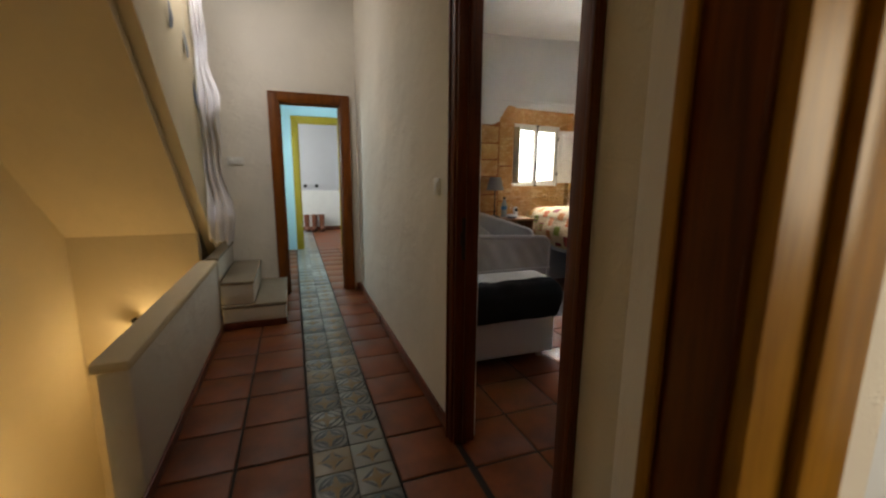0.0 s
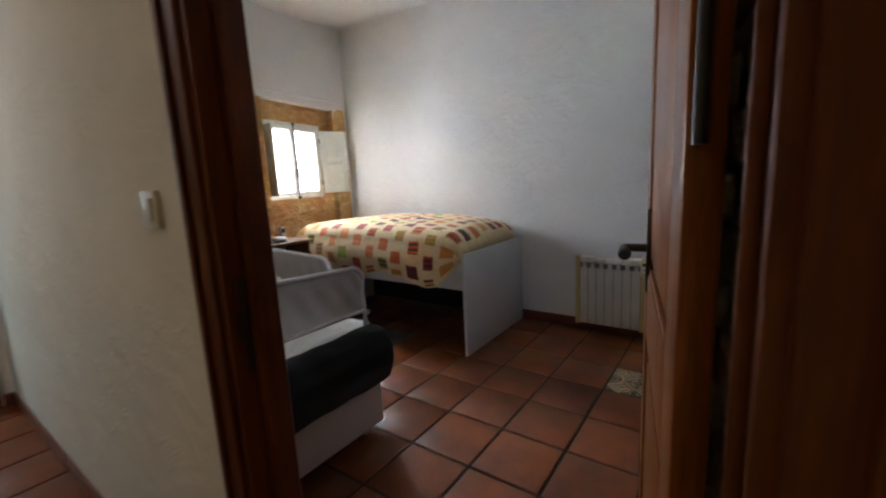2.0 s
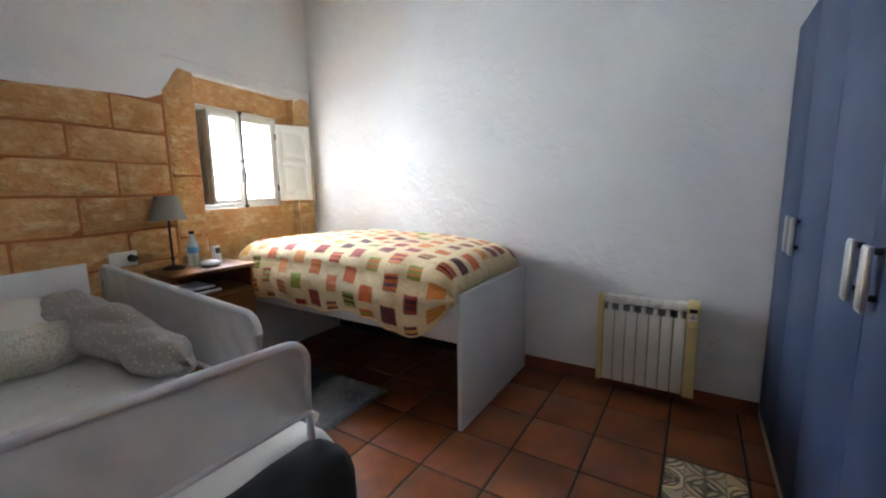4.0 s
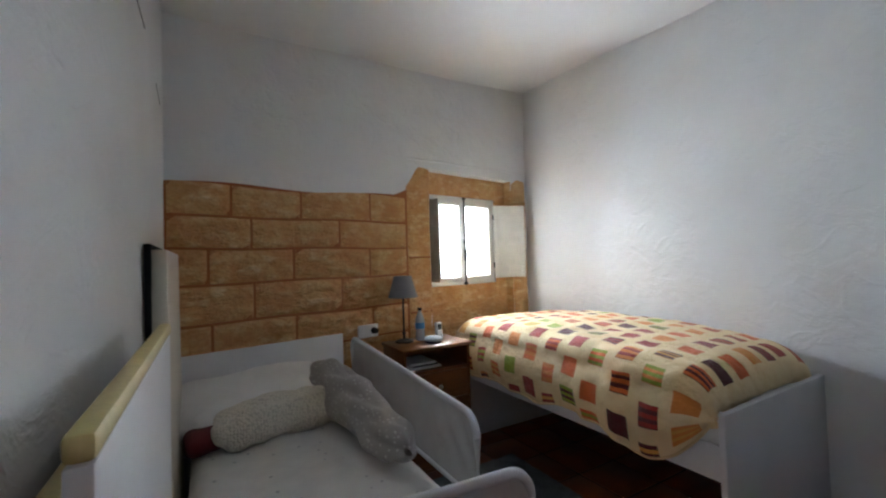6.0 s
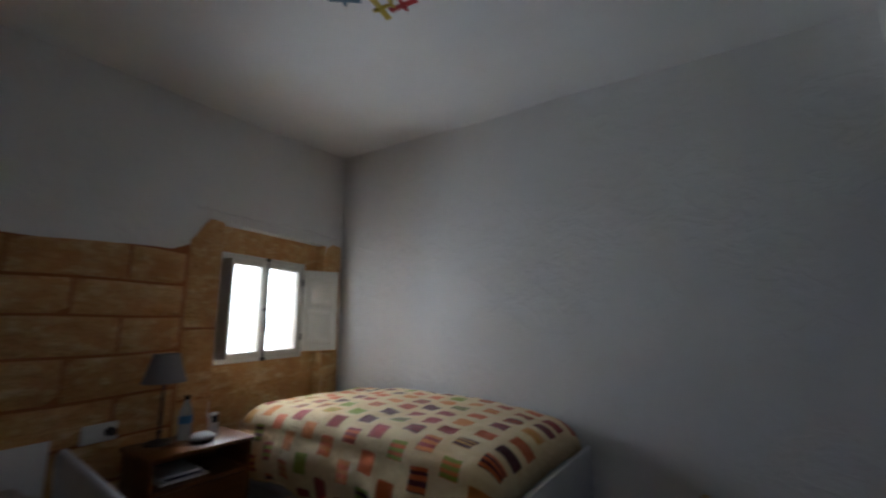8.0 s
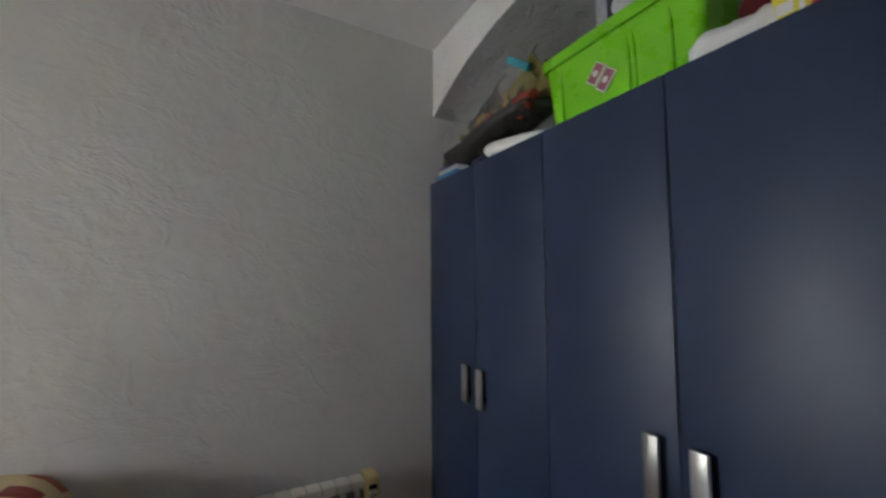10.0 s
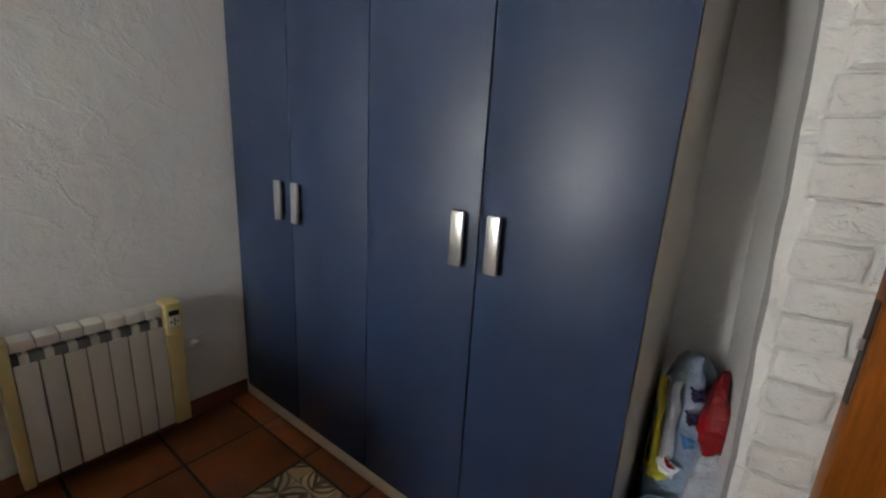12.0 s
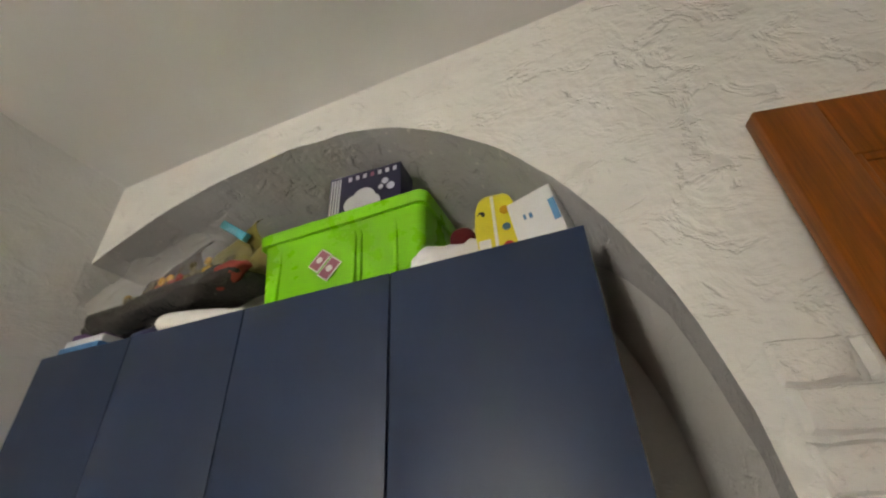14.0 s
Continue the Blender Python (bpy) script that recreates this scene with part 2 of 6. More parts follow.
def dotted(name, c, dot, pitch, size, rough=0.9):
    """Cotton with small printed dots, by the nearest cell centre."""
    n = Nodes(name)
    v = n.add("ShaderNodeTexVoronoi", Scale=1 / pitch, Randomness=0.55)
    n.join(n.co, v.inputs["Vector"])
    m = n.math("LESS_THAN", v.outputs["Distance"], size)
    base = n.ramp(n.noise(12, 4), [(0.3, mul(c, 0.9)), (0.7, c)])
    n.color(n.mix(m, base, dot))
    n.set(Roughness=rough)
    n.b.inputs["Sheen Weight"].default_value = 0.2
    n.bump(n.math("ADD", n.noise(16, 5), n.math("MULTIPLY", n.noise(260, 2), 0.15)), 0.4, 0.012)
    return n.m


def knit(name, c):
    n = Nodes(name)
    v = n.add("ShaderNodeTexVoronoi", Scale=85.0, Randomness=0.7)
    n.join(n.co, v.inputs["Vector"])
    n.color(n.ramp(v.outputs["Distance"], [(0.0, c), (0.5, mul(c, 0.97)), (0.75, mul(c, 0.78))]))
    n.set(Roughness=0.95)
    n.bump(n.math("SUBTRACT", 1.0, v.outputs["Distance"]), 0.8, 0.008)
    return n.m


def mesh_cloth(name, c):
    """Fine see-through netting."""
    n = Nodes(name)
    n.color(n.ramp(n.noise(8, 4), [(0.3, mul(c, 0.9)), (0.7, c)]))
    n.set(Roughness=0.9, Alpha=0.80)
    n.bump(n.noise(7, 3), 0.4, 0.02)
    return n.m


def clear(name, c=(0.95, 0.97, 0.97), alpha=0.22, rough=0.12):
    """Thin crumpled clear plastic."""
    n = Nodes(name)
    n.color(c)
    n.set(Roughness=rough, Alpha=alpha)
    n.bump(n.noise(25, 4), 0.8, 0.03)
    return n.m


def glass(name):
    n = Nodes(name)
    n.color((1, 1, 1))
    n.set(Roughness=0.0, IOR=1.0)
    n.b.inputs["Transmission Weight"].default_value = 1.0
    n.b.inputs["IOR"].default_value = 1.04
    return n.m


def glowing(name, c, power):
    n = Nodes(name)
    n.color(c)
    n.b.inputs["Emission Color"].default_value = (*c, 1)
    n.b.inputs["Emission Strength"].default_value = power
    return n.m


WHITE_WALL = plaster("white_plaster", (0.80, 0.80, 0.80), 0.62)
HALL_WALL = plaster("hall_plaster", (0.76, 0.72, 0.645), 0.55)
CEIL = plaster("ceiling_plaster", (0.83, 0.83, 0.83), 0.12)
WARM_WALL = plaster("stair_plaster", (0.74, 0.63, 0.43), 0.25)
LIMEWASH = rough_brick("whitewashed_brick", (0.82, 0.81, 0.79))
BRICKWASH = rough_brick("whitewashed_brick_face", (0.80, 0.79, 0.77), 5.0, 0.014)
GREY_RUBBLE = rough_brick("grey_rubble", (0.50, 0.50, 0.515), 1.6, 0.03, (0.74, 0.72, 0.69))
BLUE_WALL = plaster("pale_blue_plaster", (0.50, 0.74, 0.80), 0.1)
COOL_WALL = plaster("cool_white_plaster", (0.72, 0.77, 0.83), 0.1)
GREY_WALL = plaster("grey_tile_wall", (0.52, 0.52, 0.54), 0.1)
TERRA = tile_mat("terracotta_tile", (0.225, 0.055, 0.0125), 0.42)
SKIRT = tile_mat("terracotta_skirting", (0.20, 0.055, 0.028))
GROUT = surface("dark_grout", (0.035, 0.026, 0.022), 0.9, 0.3)
CEMENT = cement_tile("patterned_cement_tile", 0.1715, [(0.035, 0.05, 0.075), (0.06, 0.08, 0.10), (0.30, 0.19, 0.07)], (0.30, 0.315, 0.30))
DECO = cement_tile("ornate_tile", 0.16, [(0.02, 0.018, 0.015), (0.25, 0.07, 0.02), (0.03, 0.025, 0.02)], (0.62, 0.52, 0.34))
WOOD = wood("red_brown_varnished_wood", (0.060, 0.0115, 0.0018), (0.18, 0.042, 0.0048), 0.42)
DOORWOOD = wood("amber_varnished_wood", (0.12, 0.031, 0.0036), (0.33, 0.098, 0.0098), 0.40)
NIGHTWOOD = wood("honey_pine", (0.13, 0.042, 0.010), (0.25, 0.095, 0.024), 0.4, 0)
# varnished wood with the side room's daylight put into its colour
LITWOOD = wood("daylit_varnished_wood", (0.22, 0.095, 0.009), (0.46, 0.225, 0.022), 0.34)
YELLOWWOOD = wood("ochre_painted_wood", (0.36, 0.24, 0.02), (0.48, 0.34, 0.04), 0.5)
n = Nodes("ochre_stone_paint")
rnd = n.add("ShaderNodeObjectInfo").outputs["Random"]
o3 = n.add("ShaderNodeVectorMath")
o3.operation = "ADD"
c3 = n.add("ShaderNodeCombineXYZ")
for i in range(3):
    n.join(n.math("MULTIPLY", rnd, 17.0 + 5 * i), c3.inputs[i])
n.join(n.co, o3.inputs[0])
n.join(c3.outputs[0], o3.inputs[1])
a1, a2, a3 = n.noise(5, 6, 0.65, o3.outputs[0]), n.noise(16, 6, 0.7, o3.outputs[0]), n.noise(70, 4, 0.6, o3.outputs[0])
col = n.ramp(a1, [(0.25, (0.46, 0.20, 0.06)), (0.5, (0.62, 0.35, 0.14)), (0.75, (0.74, 0.53, 0.28))])
mp = n.add("ShaderNodeMapping", Scale=(1.0, 1.0, 2.6), Rotation=(0.2, 0.45, 0.0))
n.join(o3.outputs[0], mp.inputs["Vector"])
a4, a5 = n.noise(7, 6, 0.62, mp.outputs[0]), n.noise(13, 5, 0.6, mp.outputs[0])
col = n.mix(n.ramp(a4, [(0.52, 0.0), (0.66, 0.75)]), col, (0.80, 0.62, 0.36))
col = n.mix(n.ramp(a5, [(0.47, 0.0), (0.495, 0.55), (0.52, 0.0)]), col, (0.36, 0.13, 0.03))
n.color(n.mix(n.ramp(a2, [(0.35, 0.55), (0.6, 0.0)]), col, (0.52, 0.22, 0.055)))
n.set(Roughness=0.75)
n.bump(n.math("ADD", n.math("ADD", a1, n.math("MULTIPLY", a4, 1.1)), n.math("ADD", n.math("MULTIPLY", a2, 0.6), n.math("MULTIPLY", a3, 0.1))), 0.95, 0.04)
OCHRE = n.m
JOINT = surface("rust_joint_paint", (0.36, 0.125, 0.035), 0.85, 0.2)
WHITE_LAM = surface("white_laminate", (0.72, 0.72, 0.73), 0.45, 0.05, 5, 80, 0.04)
CREAM_LAM = surface("cream_laminate", (0.66, 0.60, 0.50), 0.5, 0.06, 5, 80, 0.04)
YELLOWED = surface("yellowed_varnished_edge", (0.62, 0.52, 0.24), 0.5, 0.15, 9, 80, 0.08)
WHITE_PAINT = surface("white_window_paint", (0.78, 0.76, 0.70), 0.45, 0.08, 12, 90, 0.15)
BLUE_LAM = surface("dark_blue_laminate", (0.011, 0.024, 0.060), 0.47, 0.05, 3, 220, 0.03, 0.002)
BLUE_LAM.node_tree.nodes["Principled BSDF"].inputs["Specular IOR Level"].default_value = 0.46
BLUE_SIDE = surface("cream_wardrobe_side", (0.52, 0.47, 0.42), 0.5, 0.06, 5, 80, 0.04)
CHROME = surface("brushed_aluminium", (0.62, 0.62, 0.60), 0.35, 0.06, 20, 200, 0.05, 0.002, 1.0)
BLACK_METAL = surface("black_iron", (0.015, 0.014, 0.014), 0.45, 0.2, 12, 80, 0.15)
RAD_WHITE = surface("cream_enamel", (0.74, 0.71, 0.64), 0.38, 0.05, 8, 90, 0.03)
RAD_YELLOW = surface("yellowed_plastic", (0.66, 0.53, 0.24), 0.42, 0.08, 8, 90, 0.03)
DARK_GAP = surface("dark_slot", (0.02, 0.02, 0.022), 0.8, 0.2)
DUVET = duvet_mat("patchwork_print_cotton")
HEM = surface("cream_cotton_hem", (0.80, 0.62, 0.34), 0.9, 0.08, 12, 240, 0.4, 0.006)
SHEET = dotted("star_dotted_sheet", (0.84, 0.83, 0.80), (0.50, 0.50, 0.51), 0.066, 0.105)
PILLOW = surface("white_cotton", (0.86, 0.85, 0.83), 0.92, 0.07, 9, 260, 0.4, 0.012)
KNIT = knit("cream_knit", (0.77, 0.73, 0.63))
GREY_DOT = dotted("grey_dotted_cotton", (0.43, 0.40, 0.37), (0.60, 0.58, 0.55), 0.021, 0.26)
RED_CLOTH = surface("dark_red_cloth", (0.11, 0.008, 0.012), 0.95, 0.2, 12, 240, 0.5, 0.01)
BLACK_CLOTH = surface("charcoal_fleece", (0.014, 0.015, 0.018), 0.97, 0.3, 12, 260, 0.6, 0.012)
NET = mesh_cloth("white_netting", (0.66, 0.66, 0.67))
TUBE = surface("white_fabric_tube", (0.64, 0.64, 0.66), 0.7, 0.05, 20, 300, 0.2, 0.003)
RUG = surface("grey_shaggy_rug", (0.15, 0.155, 0.165), 0.98, 0.45, 14, 90, 1.0, 0.03)
SHADE = surface("grey_linen_shade", (0.24, 0.245, 0.25), 0.85, 0.08, 10, 240, 0.2, 0.003)
GREEN = surface("lime_green_plastic", (0.16, 0.52, 0.015), 0.28, 0.05, 5, 120, 0.03)
DARKBLUE_CARD = surface("dark_blue_card", (0.012, 0.011, 0.045), 0.4, 0.1, 10, 90, 0.03)
PALE_CARD = surface("pale_printed_card", (0.62, 0.64, 0.68), 0.4, 0.1, 10, 90, 0.03)
PINK_CARD = surface("purple_printed_paper", (0.32, 0.10, 0.16), 0.5, 0.1, 10, 90, 0.03)
PURPLE = surface("purple_print", (0.085, 0.018, 0.13), 0.45, 0.1, 12, 90, 0.1)
YELLOW_PACK = surface("yellow_packet", (0.70, 0.62, 0.05), 0.35, 0.1, 12, 90, 0.3, 0.01)
TEAL = surface("teal_plastic", (0.03, 0.28, 0.36), 0.4, 0.1)
PAPER = surface("white_paper", (0.72, 0.73, 0.74), 0.6, 0.06, 9, 90, 0.1)
BLUE_PRINT = surface("blue_print", (0.05, 0.20, 0.42), 0.45, 0.1, 12, 90, 0.1)
RED_PLASTIC = surface("red_plastic_bag", (0.20, 0.003, 0.008), 0.22, 0.2, 14, 90, 0.7, 0.02)
BAG_BLUE = surface("blue_white_printed_bag", (0.22, 0.29, 0.40), 0.3, 0.5, 9, 60, 0.7, 0.02)
BAG_SKY = surface("light_blue_plastic", (0.16, 0.36, 0.60), 0.3, 0.25, 9, 60, 0.7, 0.02)
BAG_GREY = surface("grey_plastic_bag", (0.36, 0.38, 0.43), 0.3, 0.4, 9, 60, 0.7, 0.02)
CLEAR = clear("clear_film", (0.95, 0.97, 0.97), 0.12)
SMOKE = surface("grey_plastic_film", (0.045, 0.042, 0.042), 0.25, 0.3, 14, 70, 0.8, 0.02)
LEAF = surface("dried_olive_leaf", (0.085, 0.070, 0.020), 0.8, 0.3, 20, 90, 0.3)
FLOWER_Y = surface("yellow_flower", (0.50, 0.27, 0.012), 0.8, 0.2)
FLOWER_R = surface("red_flower", (0.26, 0.03, 0.02), 0.8, 0.2)
OLIVE = surface("olive_tissue_paper", (0.17, 0.15, 0.030), 0.75, 0.3, 16, 90, 0.7, 0.012)
TAN = surface("tan_dried_grass", (0.20, 0.165, 0.045), 0.85, 0.2)
LEATHER = surface("brown_leather", (0.16, 0.050, 0.022), 0.45, 0.25, 14, 90, 0.3)
DRAPE = surface("pale_lilac_voile", (0.90, 0.89, 0.92), 0.9, 0.06, 8, 200, 0.3, 0.008)
FEATHER = surface("grey_blue_paper", (0.20, 0.23, 0.28), 0.8, 0.2)
STEP_TOP = surface("worn_stone_tread", (0.30, 0.25, 0.18), 0.6, 0.2, 7, 70, 0.2)
PLASTIC_W = surface("white_plastic", (0.74, 0.73, 0.70), 0.4, 0.05, 8, 90, 0.03)
SCREEN = surface("dark_display", (0.02, 0.022, 0.03), 0.2, 0.1)
WATER_PLASTIC = clear("clear_bottle_plastic", (0.80, 0.86, 0.90), 0.45, 0.08)
BLUE_TOY = surface("blue_toy_paint", (0.05, 0.14, 0.22), 0.4, 0.1)
YELLOW_TOY = surface("yellow_toy_paint", (0.60, 0.45, 0.05), 0.4, 0.1)
RED_TOY = surface("red_toy_paint", (0.45, 0.02, 0.02), 0.4, 0.1)
GLASS = glass("window_glass")
BULB = glowing("warm_bulb", (1.0, 0.70, 0.30), 12)
HAZE = glowing("white_overcast_haze", (0.93, 0.96, 1.0), 16)
GROUND = surface("pale_street", (0.35, 0.34, 0.32), 0.9, 0.2, 0.5, 4, 0.2)

# ---- helpers of this place ----
ORIGIN = {}


def bx(bm, a, b, bevel=0.0, seg=2):
    """A box between two corners, with rounded edges if bevel is given."""
    r = bmesh.ops.create_cube(bm, size=1)
    vs = r["verts"]
    for v in vs:
        v.co = Vector([(a[i] + b[i]) / 2 + v.co[i] * (b[i] - a[i]) for i in range(3)])
    if bevel:
        es = list({e for v in vs for e in v.link_edges})
        bmesh.ops.bevel(bm, geom=es, offset=bevel, segments=seg, profile=0.5, affect="EDGES")
    return vs


def cyl(bm, p0, p1, r0, r1=None, n=16):
    p0, p1 = Vector(p0), Vector(p1)
    q = (p1 - p0).to_track_quat("Z", "Y").to_matrix().to_4x4()
    bmesh.ops.create_cone(bm, cap_ends=True, segments=n, radius1=r0, radius2=r0 if r1 is None else r1, depth=(p1 - p0).length,
                          matrix=Matrix.Translation((p0 + p1) / 2) @ q)


def pipe(bm, pts, r, n=10):
    """A round tube along points."""
    pts = [Vector(p) for p in pts]
    rings = []
    for i, p in enumerate(pts):
        d = (pts[min(i + 1, len(pts) - 1)] - pts[max(i - 1, 0)]).normalized()
        q = d.to_track_quat("Z", "Y")
        rings.append([bm.verts.new(p + q @ Vector((r * math.cos(2 * math.pi * k / n), r * math.sin(2 * math.pi * k / n), 0))) for k in range(n)])
    for a, b in zip(rings, rings[1:]):
        for k in range(n):
            bm.faces.new((a[k], a[(k + 1) % n], b[(k + 1) % n], b[k]))
    bm.faces.new(rings[0][::-1])
    bm.faces.new(rings[-1])


def sheet(bm, nu, nv, f, thick=0.0, uv=None):
    """A surface from f(s, t) with s and t from 0 to 1; thick adds a back side along -normal."""
    g = [[bm.verts.new(f(i / nu, j / nv)) for j in range(nv + 1)] for i in range(nu + 1)]
    lay = bm.loops.layers.uv.verify() if uv else None
    new_faces = []
    for i in range(nu):
        for j in range(nv):
            fc = bm.faces.new((g[i][j], g[i + 1][j], g[i + 1][j + 1], g[i][j + 1]))
            new_faces.append(fc)
            if uv:
                for lp, (a, b) in zip(fc.loops, ((i, j), (i + 1, j), (i + 1, j + 1), (i, j + 1))):
                    lp[lay].uv = uv(a / nu, b / nv)
    if thick:
        bm.normal_update()
        h = [[bm.verts.new(v.co - v.normal * thick) for v in row] for row in g]
        for i in range(nu):
            for j in range(nv):
                bm.faces.new((h[i][j], h[i][j + 1], h[i + 1][j + 1], h[i + 1][j]))
        rim = [(i, 0) for i in range(nu)] + [(nu, j) for j in range(nv)] + [(i, nv) for i in range(nu, 0, -1)] + [(0, j) for j in range(nv, 0, -1)]
        for (a, b), (c, d) in zip(rim, rim[1:] + rim[:1]):
            bm.faces.new((g[a][b], h[a][b], h[c][d], g[c][d]))


def cushion(bm, m, size, puff=2.6, rough=0.02, seed=0, nu=28, nv=16):
    """A soft pillow shape: a rounded slab with creases."""
    hx, hy, hz = (v / 2 for v in size)

    def pt(a, b):
        ca, sa, cb, sb = math.cos(a), math.sin(a), math.cos(b), math.sin(b)
        sg = lambda v, e: math.copysign(abs(v) ** e, v)
        p = Vector((hx * sg(cb, 0.75) * sg(ca, 2 / puff * 0.62), hy * sg(cb, 0.75) * sg(sa, 2 / puff * 0.62), hz * sg(sb, 0.85)))
        k = noise.noise(p * 7 + Vector((seed, seed * 2.1, 0))) * rough + noise.noise(p * 19 + Vector((0, seed, 3))) * rough * 0.4
        return m @ (p + p.normalized() * k)
    rings = [[bm.verts.new(pt(2 * math.pi * i / nu, -math.pi / 2 + math.pi * j / nv)) for i in range(nu)] for j in range(1, nv)]
    lo, hi = bm.verts.new(pt(0, -math.pi / 2)), bm.verts.new(pt(0, math.pi / 2))
    for a, b in zip(rings, rings[1:]):
        for i in range(nu):
            bm.faces.new((a[i], a[(i + 1) % nu], b[(i + 1) % nu], b[i]))
    for i in range(nu):
        bm.faces.new((rings[0][(i + 1) % nu], rings[0][i], lo))
        bm.faces.new((rings[-1][i], rings[-1][(i + 1) % nu], hi))


def crumple(bm, amount, scale, seed=0.0):
    for v in bm.verts:
        v.co += noise.noise_vector(v.co * scale + Vector((seed, 0, seed))) * amount


def mesh_of(name, bm, material, smooth=None):
    bmesh.ops.recalc_face_normals(bm, faces=bm.faces)
    me = bpy.data.meshes.new(name)
    bm.to_mesh(me)
    bm.free()
    for m in material if isinstance(material, (list, tuple)) else (material,):
        me.materials.append(m)
    if smooth is not None:
        me.shade_smooth() if smooth >= 180 else me.set_sharp_from_angle(angle=radians(smooth))
        if smooth < 180:
            for p in me.polygons:
                p.use_smooth = True
            me.set_sharp_from_angle(angle=radians(smooth))
    return me


def thing(name, at, label, category, group=""):
    ob = new(name)
    ob.empty_display_size = 0.1
    ob.location = at
    ORIGIN[ob] = Vector(at)
    return tagged(ob, label, category, group)


def part(name, bm, material, parent, label="", smooth=40):
    """One mesh, given in world places, under a thing or a part."""
    o = ORIGIN[parent]
    bmesh.ops.translate(bm, verts=bm.verts, vec=-o)
    ob = new(name, mesh_of(name, bm, material, smooth))
    ob.parent = parent
    ORIGIN[ob] = o
    return tagged(ob, label) if label else ob


def solo(name, bm, material, label, category, smooth=40, group=""):
    """A thing that is one mesh, its origin at its base."""
    lo = Vector([min(v.co[i] for v in bm.verts) for i in range(3)])
    hi = Vector([max(v.co[i] for v in bm.verts) for i in range(3)])
    o = Vector(((lo.x + hi.x) / 2, (lo.y + hi.y) / 2, lo.z))
    bmesh.ops.translate(bm, verts=bm.verts, vec=-o)
    ob = new(name, mesh_of(name, bm, material, smooth))
    ob.location = o
    ORIGIN[ob] = o
    return tagged(ob, label, category, group)


def fixed(name, bm, material, smooth=None):
    """A piece of the setting."""
    ob = new(name, mesh_of(name, bm, material, smooth))
    ORIGIN[ob] = Vector((0, 0, 0))
    return tagged(ob, kind="structure")


def boxes(*ab, bevel=0.0):
    bm = bmesh.new()
    for a, b in ab:
        bx(bm, a, b, bevel)
    return bm


def moved(bm, m):
    bmesh.ops.transform(bm, matrix=m, verts=bm.verts)
    return bm

# ---- large structure ----
XH, XW, XE, TOP = 4.452, 4.545, 7.40, 3.25      # hall face, bedroom face, east wall, top of walls
D0, D1, DH = 4.795, 5.625, 2.20                  # bedroom doorway
XJ, S0, S1 = 4.160, 3.35, 4.185                           # side-room doorway

bm = boxes(((XH, D1, 0), (XW, 8.62, TOP)), ((XH, D0, DH), (XW, D1, TOP)), ((XH, 4.61, 0), (XW, D0, TOP)),
           ((XJ, S0, DH), (XJ + 0.15, S1, TOP)), ((XJ, 2.4, 0), (XJ + 0.15, S0, TOP)))
# the splayed corner between the two doorways
foot = [(XJ, S1), (XJ + 0.15, S1), (XJ + 0.15, 4.22), (XW, 4.22), (XW, 4.61), (XH, 4.61), (XH - 0.05, 4.555), (XJ + 0.01, 4.285), (XJ, 4.265)]
lo, hi = [[bm.verts.new((x, y, z)) for x, y in foot] for z in (0, TOP)]
bm.faces.new(lo[::-1])
bm.faces.new(hi)
for k in range(len(foot)):
    bm.faces.new((lo[k], lo[(k + 1) % len(foot)], hi[(k + 1) % len(foot)], hi[k]))
fixed("wall_partition", bm, [HALL_WALL])
# the bedroom face of the partition, a coat of whiter plaster
fixed("wall_west", boxes(((XW, D1 + 0.003, 0), (XW + 0.02, 8.05, TOP)), ((XW, D0 - 0.003, DH + 0.003), (XW + 0.02, D1 + 0.003, TOP)), ((XW, 4.3, 0), (XW + 0.02, D0 - 0.003, TOP))), [WHITE_WALL])
fixed("wall_east", boxes(((XE, 4.2, 0), (XE + 0.3, 9.1, TOP))), [WHITE_WALL])
# window wall, in its own skewed frame
B0, B1 = 1.70, 2.66
bm = boxes(((-0.02, 0, 0), (B0, 0.42, TOP)), ((B1, 0, 0), (3.1, 0.42, TOP)), ((B0, 0, 2.085), (B1, 0.42, TOP)),
           ((B0, 0.085, 0), (B1, 0.42, 1.165)), ((B0, 0.085, 1.91), (B1, 0.42, 2.085)), ((B0, 0.085, 1.165), (1.755, 0.42, 1.91)), ((2.515, 0.085, 1.165), (B1, 0.42, 1.91)))
fixed("wall_north", moved(bm, WIN), [WHITE_WALL])
# ridge of old plaster above the window bay
bm = bmesh.new()
sheet(bm, 60, 4, lambda s, t: Vector((1.50 + 1.37 * s, -0.013 * math.sin(math.pi * t) * (0.6 + 0.8 * abs(noise.noise(Vector((s * 9, 0, 0))))) - 0.001,
                                       2.135 + 0.030 * s + 0.02 * t + 0.012 * noise.noise(Vector((s * 6, 2, 0))))))
fixed("trim_plaster_ridge", moved(bm, WIN), [WHITE_WALL], 180)
bm = boxes(((0.06, -0.004, 1.995), (0.24, 0.0, 2.095)), bevel=0.0015)
fixed("trim_blanking_plate", moved(bm, WIN), [WHITE_WALL])

# south wall with the arched niche
YA, YB = 4.97, 4.40


def arch_z(x):
    a = 1.025 if x < 6.45 else 1.62
    return 1.50 + 1.128 * math.sqrt(max(0.0, 1 - ((x - 6.45) / a) ** 2)) + 0.012 * noise.noise(Vector((x * 7, 1.3, 0)))


